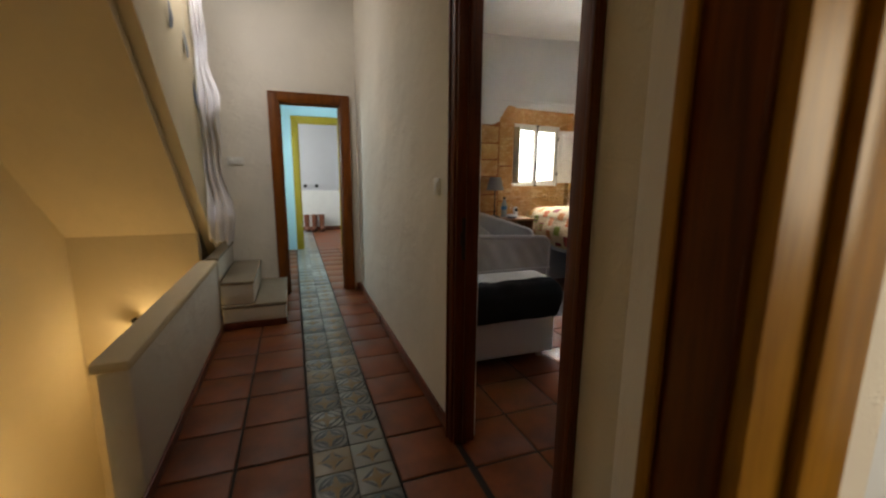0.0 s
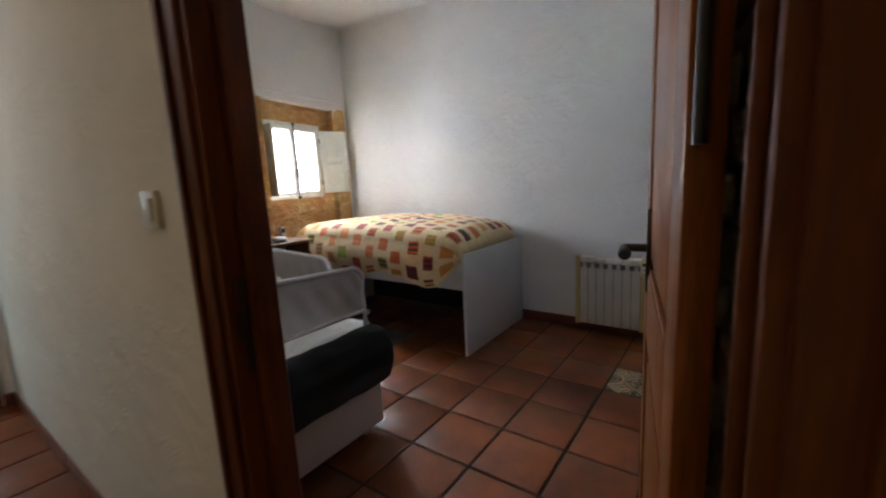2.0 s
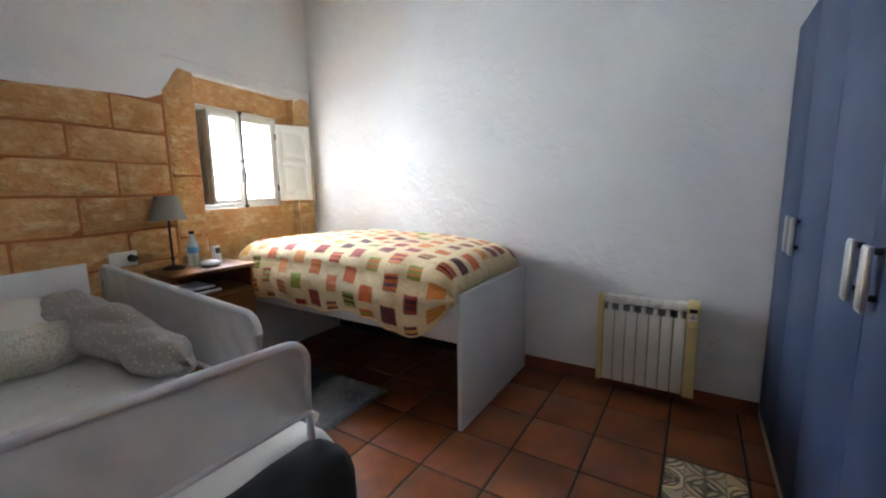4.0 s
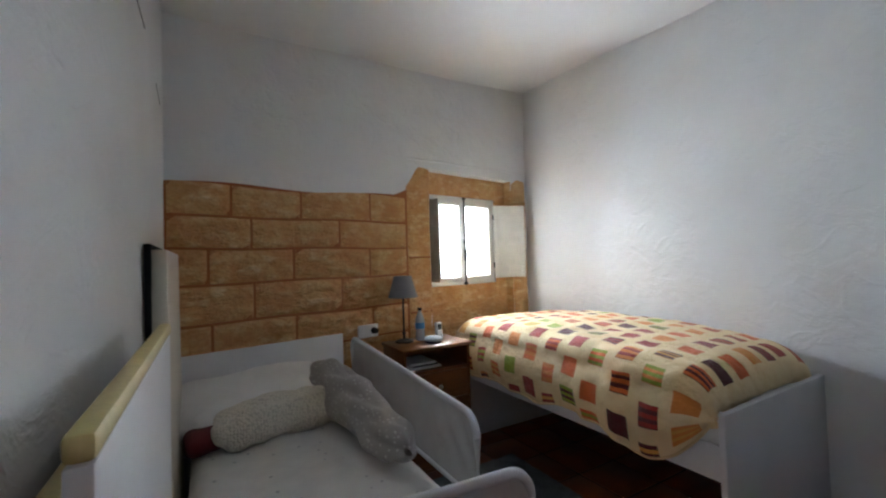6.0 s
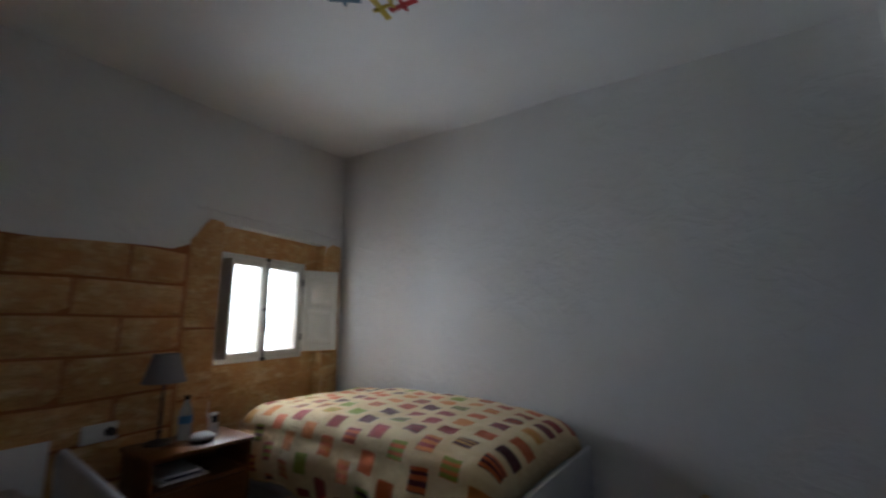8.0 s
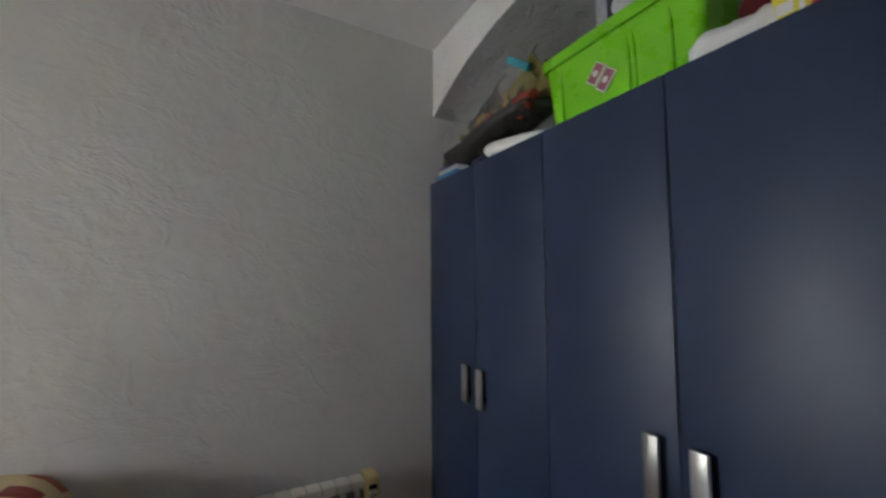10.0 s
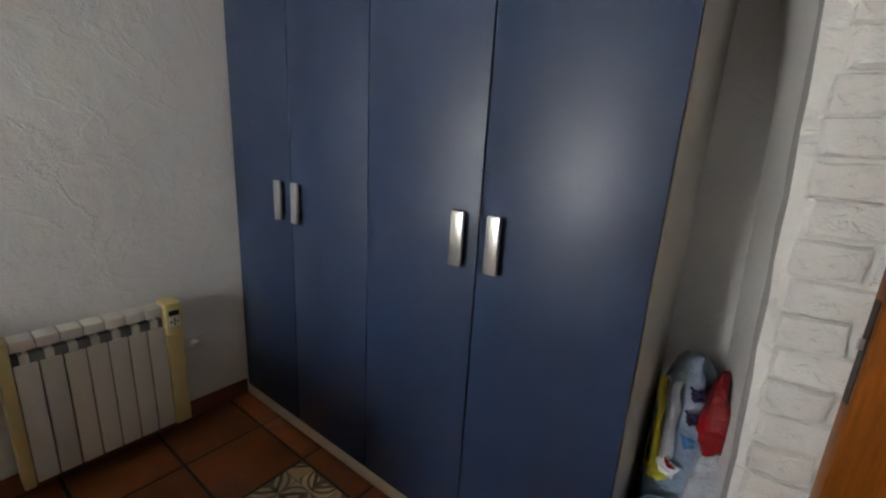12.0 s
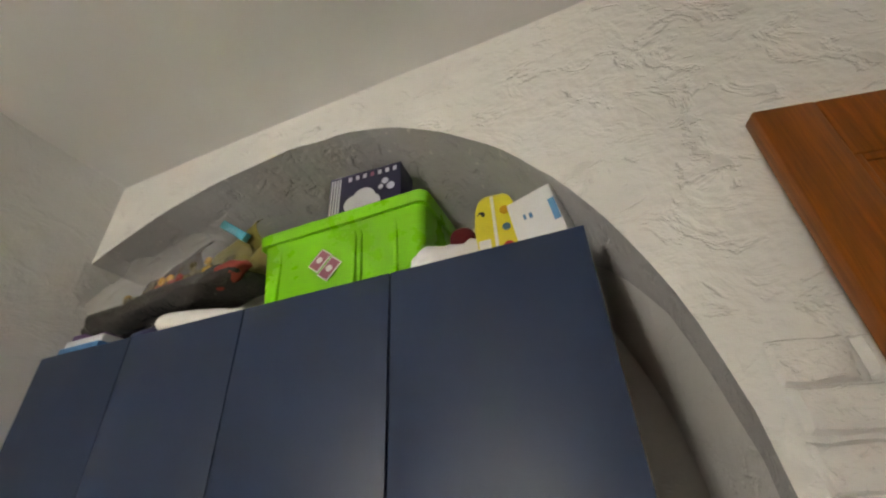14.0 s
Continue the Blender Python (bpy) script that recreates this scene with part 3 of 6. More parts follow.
def arch_wall(front, back):
    """The wall above and beside the arch, with its lumpy reveal."""
    bm = bmesh.new()
    prof = [Vector((5.355 + 0.065 * k / 24, 0, 1.45 * k / 24)) for k in range(25)]
    xs = [5.43 + (XE - 5.43) * (k / 44) ** 1.5 for k in range(45)]
    prof += [Vector((x, 0, max(1.5, arch_z(x)))) for x in xs]
    f1 = [bm.verts.new((p.x + 0.006 * noise.noise(p * 9), front + 0.006 * noise.noise(p * 2.5), p.z)) for p in prof]
    def margin(p):
        k = min(1.0, max(0.0, (p.z - 1.75) / 0.55)) if p.x < 6.45 else 1.0
        return 0.085 + 0.030 * noise.noise(p * 15) + (front - back - 0.12) * k * k
    m1 = [bm.verts.new((p.x + 0.04 * margin(p) / (front - back) + 0.004 * noise.noise(p * 31), front - margin(p), p.z - (0.04 * margin(p) / (front - back) if p.z > 1.5 else 0))) for p in prof]
    b1 = [bm.verts.new((p.x + 0.04, back, p.z - 0.04 if p.z > 1.5 else p.z)) for p in prof]
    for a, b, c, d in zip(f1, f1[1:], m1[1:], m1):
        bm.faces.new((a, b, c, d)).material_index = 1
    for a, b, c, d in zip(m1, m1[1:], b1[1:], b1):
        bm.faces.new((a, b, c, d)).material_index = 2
    left = [bm.verts.new((XW, front - 0.165, p.z)) for p in prof[:26]]
    for i in range(25):
        bm.faces.new((left[i], f1[i], f1[i + 1], left[i + 1]))
    t0 = bm.verts.new((XW, front - 0.165, TOP))
    tops = [bm.verts.new((p.x, front, TOP)) for p in prof[25:]]
    bm.faces.new((left[25], f1[25], tops[0], t0))
    for i in range(25, len(prof) - 1):
        bm.faces.new((f1[i], f1[i + 1], tops[i - 24], tops[i - 25]))
    return bm


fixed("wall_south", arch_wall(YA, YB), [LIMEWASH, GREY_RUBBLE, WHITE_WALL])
fixed("wall_niche_back", boxes(((4.5, YB - 0.12, 0), (XE, YB, TOP))), [WHITE_WALL])

# bedroom ceiling, uneven
bm = bmesh.new()


def ceil_pt(s, t):
    x, y = 4.50 + 3.0 * s, 4.35 + 4.4 * t
    z = 2.90 * (1 - s) * (1 - t) + 2.89 * s * (1 - t) + 2.785 * (1 - s) * t + 3.10 * s * t
    return Vector((x, y, z + 0.02 * noise.noise(Vector((x * 1.3, y * 1.3, 0)))))


sheet(bm, 24, 24, ceil_pt, 0.12)
fixed("ceiling_bedroom", bm, [CEIL], 180)
fixed("ceiling_hall", boxes(((2.0, 2.3, 3.05), (XH, 8.6, 3.2))), [CEIL])
# hall end wall with its doorway
H0, H1, HT = 3.655, 4.305, 2.035
fixed("wall_hall_end", boxes(((2.0, 8.55, -1.6), (H0, 8.67, TOP)), ((H1, 8.55, 0), (4.9, 8.67, TOP)), ((H0, 8.55, HT), (H1, 8.67, TOP))), [HALL_WALL])
fixed("wall_hall_south", boxes(((2.0, 2.28, -1.6), (6.6, 2.4, TOP))), [HALL_WALL])
fixed("wall_stair_west", boxes(((2.0, 2.4, -1.6), (2.10, 8.55, TOP))), [WARM_WALL])
# stairwell: parapet with a coping, landing edge, and the flight above
bm = boxes(((3.045, 5.68, 0), (3.155, 7.60, 0.565)), bevel=0.012)
fixed("wall_parapet", bm, [HALL_WALL], 40)
bm = boxes(((3.03, 5.665, 0.565), (3.162, 7.60, 0.61)), bevel=0.015)
fixed("trim_parapet_coping", bm, [WARM_WALL], 40)
fixed("floor_stairwell", boxes(((2.0, 2.4, -1.7), (3.1, 8.55, -1.6)), ((2.1, 2.4, -0.25), (3.05, 4.6, 0.0)), ((3.045, 4.6, -1.6), (3.15, 8.5, -0.006))), [WARM_WALL])
bm = bmesh.new()
q = [(8.52, 0.27), (5.52, 3.1), (8.52, 3.1)]
va = [[bm.verts.new((x, y, z)) for y, z in q] for x in (2.99, 3.07)]
bm.faces.new(va[0])
bm.faces.new(va[1][::-1])
for i in range(3):
    bm.faces.new((va[0][i], va[0][(i + 1) % 3], va[1][(i + 1) % 3], va[1][i]))
fixed("wall_stair_side", bm, [WARM_WALL])
bm = bmesh.new()
sheet(bm, 2, 2, lambda s, t: Vector((2.10 + 0.89 * s, 7.86 - 2.44 * t, 0.79 + 2.30 * t)), 0.1)
fixed("ceiling_stair_soffit", bm, [WARM_WALL])
fixed("wall_stair_end", boxes(((2.10, 7.85, -1.6), (2.985, 7.97, 1.1)), ((2.985, 7.85, -1.6), (3.044, 7.97, 0.3))), [WARM_WALL])


def step(name, a, b):
    """A plastered step with a worn tread."""
    s = thing(name, ((a[0] + b[0]) / 2, (a[1] + b[1]) / 2, a[2]), "whitewashed plaster stair step with a worn stone tread", "stair step", "steps beside the hall door")
    part("riser", boxes((a, (b[0], b[1], b[2] - 0.03)), bevel=0.012), HALL_WALL, s)
    part("tread", boxes(((a[0], a[1] - 0.008, b[2] - 0.03), (b[0] + 0.008, b[1], b[2])), bevel=0.01), STEP_TOP, s)


step("stair_step", (3.162, 7.62, 0.0), (3.655, 8.54, 0.205))
step("stair_step", (3.162, 7.625, 0.207), (3.41, 8.54, 0.41))
step("stair_step", (3.075, 7.63, 0.412), (3.160, 8.54, 0.62))

# rooms beyond the hall door
fixed("wall_blue_room", boxes(((3.30, 8.67, 0), (3.36, 9.7, TOP)), ((3.30, 10.7, 0), (3.36, 11.4, TOP)), ((3.30, 9.7, 0), (3.36, 10.7, 1.0)), ((3.30, 9.7, 2.2), (3.36, 10.7, TOP)),
                              ((5.6, 8.67, 0), (5.7, 11.4, TOP)), ((2.3, 11.4, 0), (3.88, 11.52, TOP)), ((4.58, 11.4, 0), (5.7, 11.52, TOP)), ((3.88, 11.4, 2.18), (4.58, 11.52, TOP)),
                              ((3.36, 8.675, 0), (3.54, 8.69, TOP)), ((4.42, 8.675, 0), (5.6, 8.69, TOP)), ((3.54, 8.675, 2.13), (4.42, 8.69, TOP))), [BLUE_WALL])
fixed("ceiling_far_rooms", boxes(((2.2, 8.6, 2.9), (5.8, 14.3, 3.0))), [CEIL])
fixed("wall_far_room", boxes(((2.2, 14.02, 0.92), (5.8, 14.15, TOP)), ((5.3, 11.52, 0), (5.4, 14.1, TOP)), ((2.3, 11.52, 0), (2.4, 12.2, TOP)), ((2.3, 13.4, 0), (2.4, 14.1, TOP)), ((2.3, 12.2, 0), (2.4, 13.4, 1.0))), [GREY_WALL])
fixed("wall_far_dado", boxes(((2.2, 13.98, 0.0), (5.8, 14.15, 0.92)), bevel=0.006), [PLASTIC_W])
fixed("wall_far_shell", boxes(((2.1, 8.6, 0), (2.2, 14.3, TOP)), ((2.1, 14.2, 0), (5.9, 14.3, TOP)), ((5.8, 8.6, 0), (5.9, 14.3, TOP))), [GREY_WALL])
# side room by the start of the walk
fixed("wall_side_room", boxes(((XJ + 0.15, 2.4, 0), (6.6, 2.45, TOP)), ((6.5, 2.4, 0), (6.6, 4.28, TOP)), ((XW, 4.22, 0), (6.6, 4.28, TOP))), [COOL_WALL])
fixed("ceiling_side_room", boxes(((XJ + 0.15, 2.4, 2.85), (6.6, 4.22, 2.95))), [CEIL])
# screed under all floors, and the ground outside
fixed("floor", boxes(((3.05, 2.3, -0.2), (7.6, 9.2, -0.006)), ((2.2, 8.6, -0.2), (5.8, 14.3, -0.006))), [GROUT])
bm = boxes(((1.9, 2.0, -3.0), (10.5, 2.05, 6.5)))
fixed("backdrop_haze", moved(bm, WIN), [HAZE])
fixed("ground", boxes(((-400, -400, -3.2), (400, 400, -3.0))), [GROUND])


def skirting(name, *ab):
    fixed(name, boxes(*ab, bevel=0.003), [SKIRT], 40)


skirting("baseboard_hall", ((XH - 0.012, 5.70, 0), (XH, 8.55, 0.075)), ((XH - 0.012, 4.615, 0), (XH, 4.71, 0.075)), ((4.40, 8.538, 0), (XH - 0.012, 8.55, 0.075)))
skirting("baseboard_stair", ((3.156, 5.62, 0), (3.168, 7.61, 0.06)), ((3.168, 7.604, 0), (3.66, 7.618, 0.06)))
skirting("baseboard_east", ((XE - 0.012, 5.0, 0), (XE, 8.4, 0.085)))
skirting("baseboard_west", ((XW + 0.02, 5.64, 0), (XW + 0.032, 8.0, 0.085)))
skirting("baseboard_far", ((2.4, 13.965, 0), (5.3, 13.98, 0.085)))


def casing(name, m, width, height, depth, mat, w=0.085, back=True, inner=None):
    """A door frame in its own frame of reference: x across, y through the wall from 0 to depth, moulded on the front."""
    def bars(i0, i1, y0, y1, bev):
        return boxes(((-width / 2 - i1, y0, 0), (-width / 2 - i0, y1, height + i1)), ((width / 2 + i0, y0, 0), (width / 2 + i1, y1, height + i1)),
                     ((-width / 2 - i0 - 0.0005, y0, height + i0), (width / 2 + i0 + 0.0005, y1, height + i1)), bevel=bev)
    root = new(name)
    root.matrix_world = m
    tagged(root, kind="structure")
    for pname, bmx in (("front_casing", bars(0.0, w, -0.022, 0.0, 0.005)), ("bead", bars(w - 0.018, w, -0.030, -0.022, 0.003)),
                       ("jamb", bars(-0.018, 0.004, -0.012, depth + 0.012, 0.003)), ("stop", bars(-0.032, -0.018, depth * 0.35, depth * 0.62, 0.003)),
                       ("back_casing", bars(0.0, w, depth, depth + 0.022, 0.005)))[:5 if back else 4]:
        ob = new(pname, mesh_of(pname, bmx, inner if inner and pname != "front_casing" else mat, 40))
        ob.parent = root
    return root


FROM_HALL = Matrix.Rotation(radians(-90), 4, "Z")    # local y runs to +x
casing("door_frame_bedroom", pose(XH, (D0 + D1) / 2, 0) @ FROM_HALL, D1 - D0 - 0.02, DH - 0.01, XW - XH - 0.010, WOOD, 0.062, False)
# bead and jamb coloured as lit by the side room, front casing as shaded
casing("door_frame_side_room", pose(XJ, (S0 + S1) / 2, 0) @ FROM_HALL, S1 - S0 - 0.02, DH - 0.02, 0.15, WOOD, 0.085, True, LITWOOD)
casing("door_frame_hall_end", pose((H0 + H1) / 2, 8.55, 0), H1 - H0 - 0.02, HT - 0.01, 0.12, DOORWOOD, 0.085)
casing("door_frame_yellow", pose(4.23, 11.4, 0), 0.70, 2.16, 0.12, YELLOWWOOD, 0.085)

# ---- bedroom: door ----


def panel_door(at, angle, width, height, thick, mat):
    """A panelled leaf hinged at its origin, local x along the leaf."""
    d = thing("door_leaf", at, "open amber-varnished wooden panel door with black iron lever handles", "door")
    m = Matrix.Translation(at) @ Matrix.Rotation(radians(angle), 4, "Z")
    st = 0.105
    rails = [(0.008, 0.22), (0.86, 1.02), (height - 0.13, height)]
    for x in (0, width - st):
        part("stile", moved(boxes(((x, 0, 0.008), (x + st, thick, height)), bevel=0.004), m), mat, d)
    for a, b in rails:
        bm = boxes(((st + 0.0005, 0.001, a), (width - st - 0.0005, thick - 0.001, b)), bevel=0.004)
        part("rail", moved(bm, m), mat, d)
    for (_, a), (b, _) in zip(rails, rails[1:]):
        bm = boxes(((st, 0.012, a), (width - st, thick - 0.012, b)))
        bx(bm, (st + 0.045, 0.004, a + 0.045), (width - st - 0.045, thick - 0.004, b - 0.045), 0.0035)
        part("panel", moved(bm, m), mat, d)
        bm = bmesh.new()
        for y0, y1 in ((0.004, 0.013), (thick - 0.013, thick - 0.004)):
            bx(bm, (st, y0, a), (st + 0.014, y1, b), 0.003)
            bx(bm, (width - st - 0.014, y0, a), (width - st, y1, b), 0.003)
            bx(bm, (st + 0.014, y0, a), (width - st - 0.014, y1, a + 0.014), 0.003)
            bx(bm, (st + 0.014, y0, b - 0.014), (width - st - 0.014, y1, b), 0.003)
        part("moulding", moved(bm, m), mat, d)
    for y, s in ((thick, 1), (0, -1)):
        bm = boxes(((width - 0.128, y if s > 0 else y - 0.004, 0.98), (width - 0.088, y + 0.004 if s > 0 else y, 1.18)), bevel=0.0015)
        h = part("handle_plate", moved(bm, m), BLACK_METAL, d, "black iron handle plate")
        bm = bmesh.new()
        pipe(bm, [(width - 0.108, y, 1.085), (width - 0.108, y + s * 0.045, 1.085), (width - 0.115, y + s * 0.055, 1.085), (width - 0.22, y + s * 0.052, 1.09)], 0.010, 12)
        cyl(bm, (width - 0.22, y + s * 0.052, 1.09), (width - 0.235, y + s * 0.052, 1.09), 0.015, 0.011)
        part("lever", moved(bm, m), BLACK_METAL, h, "black iron lever")
    bm = boxes(((width - 0.0005, 0.010, 0.93), (width + 0.002, thick - 0.010, 1.12)))
    part("lock_plate", moved(bm, m), BLACK_METAL, d)
    bm = boxes(((width, 0.015, 1.03), (width + 0.010, thick - 0.015, 1.05)), bevel=0.002)
    part("latch", moved(bm, m), CHROME, d)
    return d


panel_door((XW + 0.014, 4.850, 0), 11.2, 0.725, 2.165, 0.036, DOORWOOD)
# the hinge barrel of the bedroom door, and the strike of the side-room door
for z in (0.3, 1.29):
    bm = bmesh.new()
    cyl(bm, (XW + 0.004, 4.872, z), (XW + 0.004, 4.872, z + 0.13), 0.007)
    solo("hinge", bm, BLACK_METAL, "black iron barrel hinge of the bedroom door", "hinge", 40, "hinges of the bedroom door")
bm = boxes(((XH + 0.012, D1 - 0.0315, 0.92), (XH + 0.052, D1 - 0.0285, 1.11)), ((XH + 0.004, D1 - 0.034, 0.985), (XH + 0.020, D1 - 0.0285, 1.045)), bevel=0.0012)
solo("strike_plate", bm, BLACK_METAL, "black iron strike plate let into the bedroom door jamb", "strike plate")
bm = boxes(((XJ + 0.03, S1 - 0.032, 0.72), (XJ + 0.085, S1 - 0.028, 0.92)), ((XJ + 0.02, S1 - 0.05, 0.80), (XJ + 0.05, S1 - 0.03, 0.86)), bevel=0.003)
solo("strike_plate", bm, BLACK_METAL, "black iron strike plate in a door jamb", "strike plate")

# ---- bedroom: window ----
win = thing("window_1", WIN @ Vector((2.13, 0.1, 1.175)), "white-painted two-leaf casement window with overexposed daylight behind", "window")
U0, U1, Z0, Z1, V0, V1 = 1.757, 2.513, 1.168, 1.907, 0.095, 0.150
bm = boxes(((U0, V0, Z0), (U0 + 0.028, V1, Z1)), ((U1 - 0.028, V0, Z0), (U1, V1, Z1)), ((U0 + 0.028, V0, Z0), (U1 - 0.028, V1, Z0 + 0.03)), ((U0 + 0.028, V0, Z1 - 0.03), (U1 - 0.028, V1, Z1)), bevel=0.004)
part("window_frame", moved(bm, WIN), WHITE_PAINT, win)
mid = 2.128
for a, b in ((U0 + 0.030, mid - 0.002), (mid + 0.002, U1 - 0.030)):
    bm = boxes(((a, V0 - 0.012, Z0 + 0.032), (a + 0.036, V1 - 0.012, Z1 - 0.032)), ((b - 0.036, V0 - 0.012, Z0 + 0.032), (b, V1 - 0.012, Z1 - 0.032)),
               ((a + 0.036, V0 - 0.012, Z0 + 0.032), (b - 0.036, V1 - 0.012, Z0 + 0.066)), ((a + 0.036, V0 - 0.012, Z1 - 0.072), (b - 0.036, V1 - 0.012, Z1 - 0.032)), bevel=0.004)
    leaf = part("casement", moved(bm, WIN), WHITE_PAINT, win)
    bm = boxes(((a + 0.034, 0.112, Z0 + 0.064), (b - 0.034, 0.115, Z1 - 0.070)))
    pane = part("pane", moved(bm, WIN), GLASS, leaf)
    pane.visible_shadow = False
bm = boxes(((mid - 0.022, V0 - 0.022, Z0 + 0.02), (mid + 0.022, V0 - 0.0125, Z1 - 0.02)), bevel=0.004)
part("meeting_bead", moved(bm, WIN), WHITE_PAINT, win)
bm = bmesh.new()
cyl(bm, (mid, V0 - 0.030, Z0 - 0.005), (mid, V0 - 0.030, Z1 - 0.005), 0.0065)
for z in (Z0 + 0.0, Z0 + 0.35, Z1 - 0.022):
    bx(bm, (mid - 0.018, V0 - 0.038, z), (mid + 0.018, V0 - 0.022, z + 0.02), 0.003)
bx(bm, (mid - 0.014, V0 - 0.048, Z0 + 0.20), (mid + 0.014, V0 - 0.024, Z0 + 0.30), 0.006)
part("espagnolette_bolt", moved(bm, WIN), BLACK_METAL, win, "black iron espagnolette bolt")
# shutters: one folded out over the wall, one seen edge-on in the bay


def shutter(m, w, h):
    bm = boxes(((0, 0, 0), (0.045, 0.022, h)), ((w - 0.045, 0, 0), (w, 0.022, h)), bevel=0.003)
    for z0, z1 in ((0, 0.06), (h * 0.48, h * 0.48 + 0.05), (h - 0.06, h)):
        bx(bm, (0.0455, 0.001, z0), (w - 0.0455, 0.021, z1), 0.003)
    sh = part("shutter", moved(bm, WIN @ m), WHITE_PAINT, win)
    for z0, z1 in ((0.06, h * 0.48), (h * 0.48 + 0.05, h - 0.06)):
        bm = boxes(((0.045, 0.008, z0), (w - 0.045, 0.015, z1)))
        bx(bm, (0.068, 0.003, z0 + 0.026), (w - 0.068, 0.019, z1 - 0.026), 0.003)
        part("shutter_panel", moved(bm, WIN @ m), WHITE_PAINT, sh)
    bm = bmesh.new()
    for z in (0.09, h - 0.13):
        cyl(bm, (-0.004, 0.011, z), (-0.004, 0.011, z + 0.05), 0.006)
    part("shutter_hinge", moved(bm, WIN @ m), BLACK_METAL, sh)


shutter(pose(2.500, 0.070, 1.205, 0, 0, -28), 0.300, 0.655)
shutter(pose(1.765, 0.078, 1.205, 0, 0, -97), 0.120, 0.655)

# ochre painted bay: pilasters, lintel and apron
bm = bmesh.new()


def pilaster(u0, u1, top, seed):
    g = bmesh.new()
    nz = 46

    def f(s, t):
        z = top(s) * t
        e = min(s, 1 - s) * (u1 - u0)
        return Vector((u0 + (u1 - u0) * s + 0.006 * noise.noise(Vector((seed, z * 5, s))), -0.014 * min(1, e / 0.02) - 0.008 * noise.noise(Vector((s * 3, z * 6, seed))) - 0.002, z))
    sheet(g, 8, nz, f)
    return moved(g, WIN)


fixed("wall_pilaster_1", pilaster(1.488, B0, lambda s: 1.93 + 0.155 * min(1, s * 2.2) - 0.03 * max(0, s - 0.7), 1.0), [OCHRE], 180)
fixed("wall_pilaster_2", pilaster(B1, 2.862, lambda s: 2.06 + 0.05 * min(1, s * 3) - 0.02 * s, 4.0), [OCHRE], 180)
bm = boxes(((B0 + 0.001, 0.079, 0), (B1 - 0.001, 0.085, 1.166)), ((B0 + 0.001, 0.077, 1.909), (B1 - 0.001, 0.085, 2.084)), ((B0, 0.079, 1.166), (1.756, 0.085, 1.909)), ((2.514, 0.079, 1.166), (B1, 0.085, 1.909)),
           ((B0, 0.0, 0), (B0 + 0.004, 0.079, 2.084)), ((B1 - 0.004, 0.0, 0), (B1, 0.079, 2.084)))
fixed("trim_window_bay", moved(bm, WIN), [OCHRE])
bm = boxes(((1.756, 0.151, 1.160), (2.514, 0.43, 1.166)))
fixed("trim_window_sill", moved(bm, WIN), [OCHRE])
bm = boxes(((1.499, -0.017, 1.395), (1.692, -0.003, 1.412)), ((1.499, -0.017, 0.99), (1.692, -0.003, 1.005)), ((2.67, -0.015, 1.44), (2.85, -0.003, 1.452)), bevel=0.004)
fixed("trim_pilaster_joint", moved(bm, WIN), [JOINT])
# backing of the painted stones
bm = bmesh.new()
sheet(bm, 40, 1, lambda s, t: Vector((0.0 + 1.49 * s, -0.004, t * (1.822 + 0.03 * s + 0.012 * math.sin(s * 9) + 0.05 * max(0, s - 0.93) / 0.07))))
fixed("wall_stone_field", moved(bm, WIN), [JOINT])

# ---- bedroom: wardrobe in the niche ----
WX0, DW, WF, WH = 5.600, 0.445, 5.0, 2.03
w = thing("wardrobe", ((WX0 + 7.38) / 2, 4.72, 0), "tall four-door wardrobe with dark blue fronts and cream sides", "wardrobe")
part("side_panel", boxes(((WX0, 4.42, 0.0), (WX0 + 0.018, WF - 0.021, WH)), bevel=0.0015), BLUE_SIDE, w)
part("side_panel", boxes(((7.362, 4.42, 0.0), (7.38, WF - 0.021, WH)), bevel=0.0015), BLUE_SIDE, w)
part("top_panel", boxes(((WX0 + 0.0185, 4.42, WH - 0.02), (7.3615, WF - 0.021, WH)), bevel=0.0015), BLUE_SIDE, w)
part("back_panel", boxes(((WX0 + 0.0185, 4.415, 0.06), (7.3615, 4.42, WH - 0.02))), BLUE_SIDE, w)
part("plinth", boxes(((WX0, WF - 0.030, 0.0), (7.38, WF - 0.004, 0.058)), bevel=0.002), CREAM_LAM, w, "cream plinth board")
for k in range(4):
    x1 = 7.38 - DW * k
    x0 = x1 - DW
    dr = part("door", boxes(((x0 + 0.0022, WF - 0.019, 0.064), (x1 - 0.0022, WF, WH)), bevel=0.0016), BLUE_LAM, w)
    hx = x0 + 0.058 if k % 2 == 0 else x1 - 0.058
    bm = boxes(((hx - 0.021, WF + 0.016, 0.995), (hx + 0.021, WF + 0.030, 1.155)), bevel=0.005)
    hd = part("handle", bm, CHROME, dr, "brushed aluminium pull handle")
    bm = boxes(((hx - 0.014, WF + 0.0300, 1.003), (hx + 0.014, WF + 0.0316, 1.147)), bevel=0.0006)
    part("inlay", bm, CHROME, hd)
    for z in (1.03, 1.14):
        bm = bmesh.new()
        cyl(bm, (hx, WF, z), (hx, WF + 0.017, z), 0.008)
        part("standoff", bm, BLACK_METAL, hd)

# ---- bedroom: things on the wardrobe ----
TZ = WH
gb = thing("storage_box", (6.29, 4.70, TZ), "lime green plastic storage box on top of the wardrobe", "storage box")


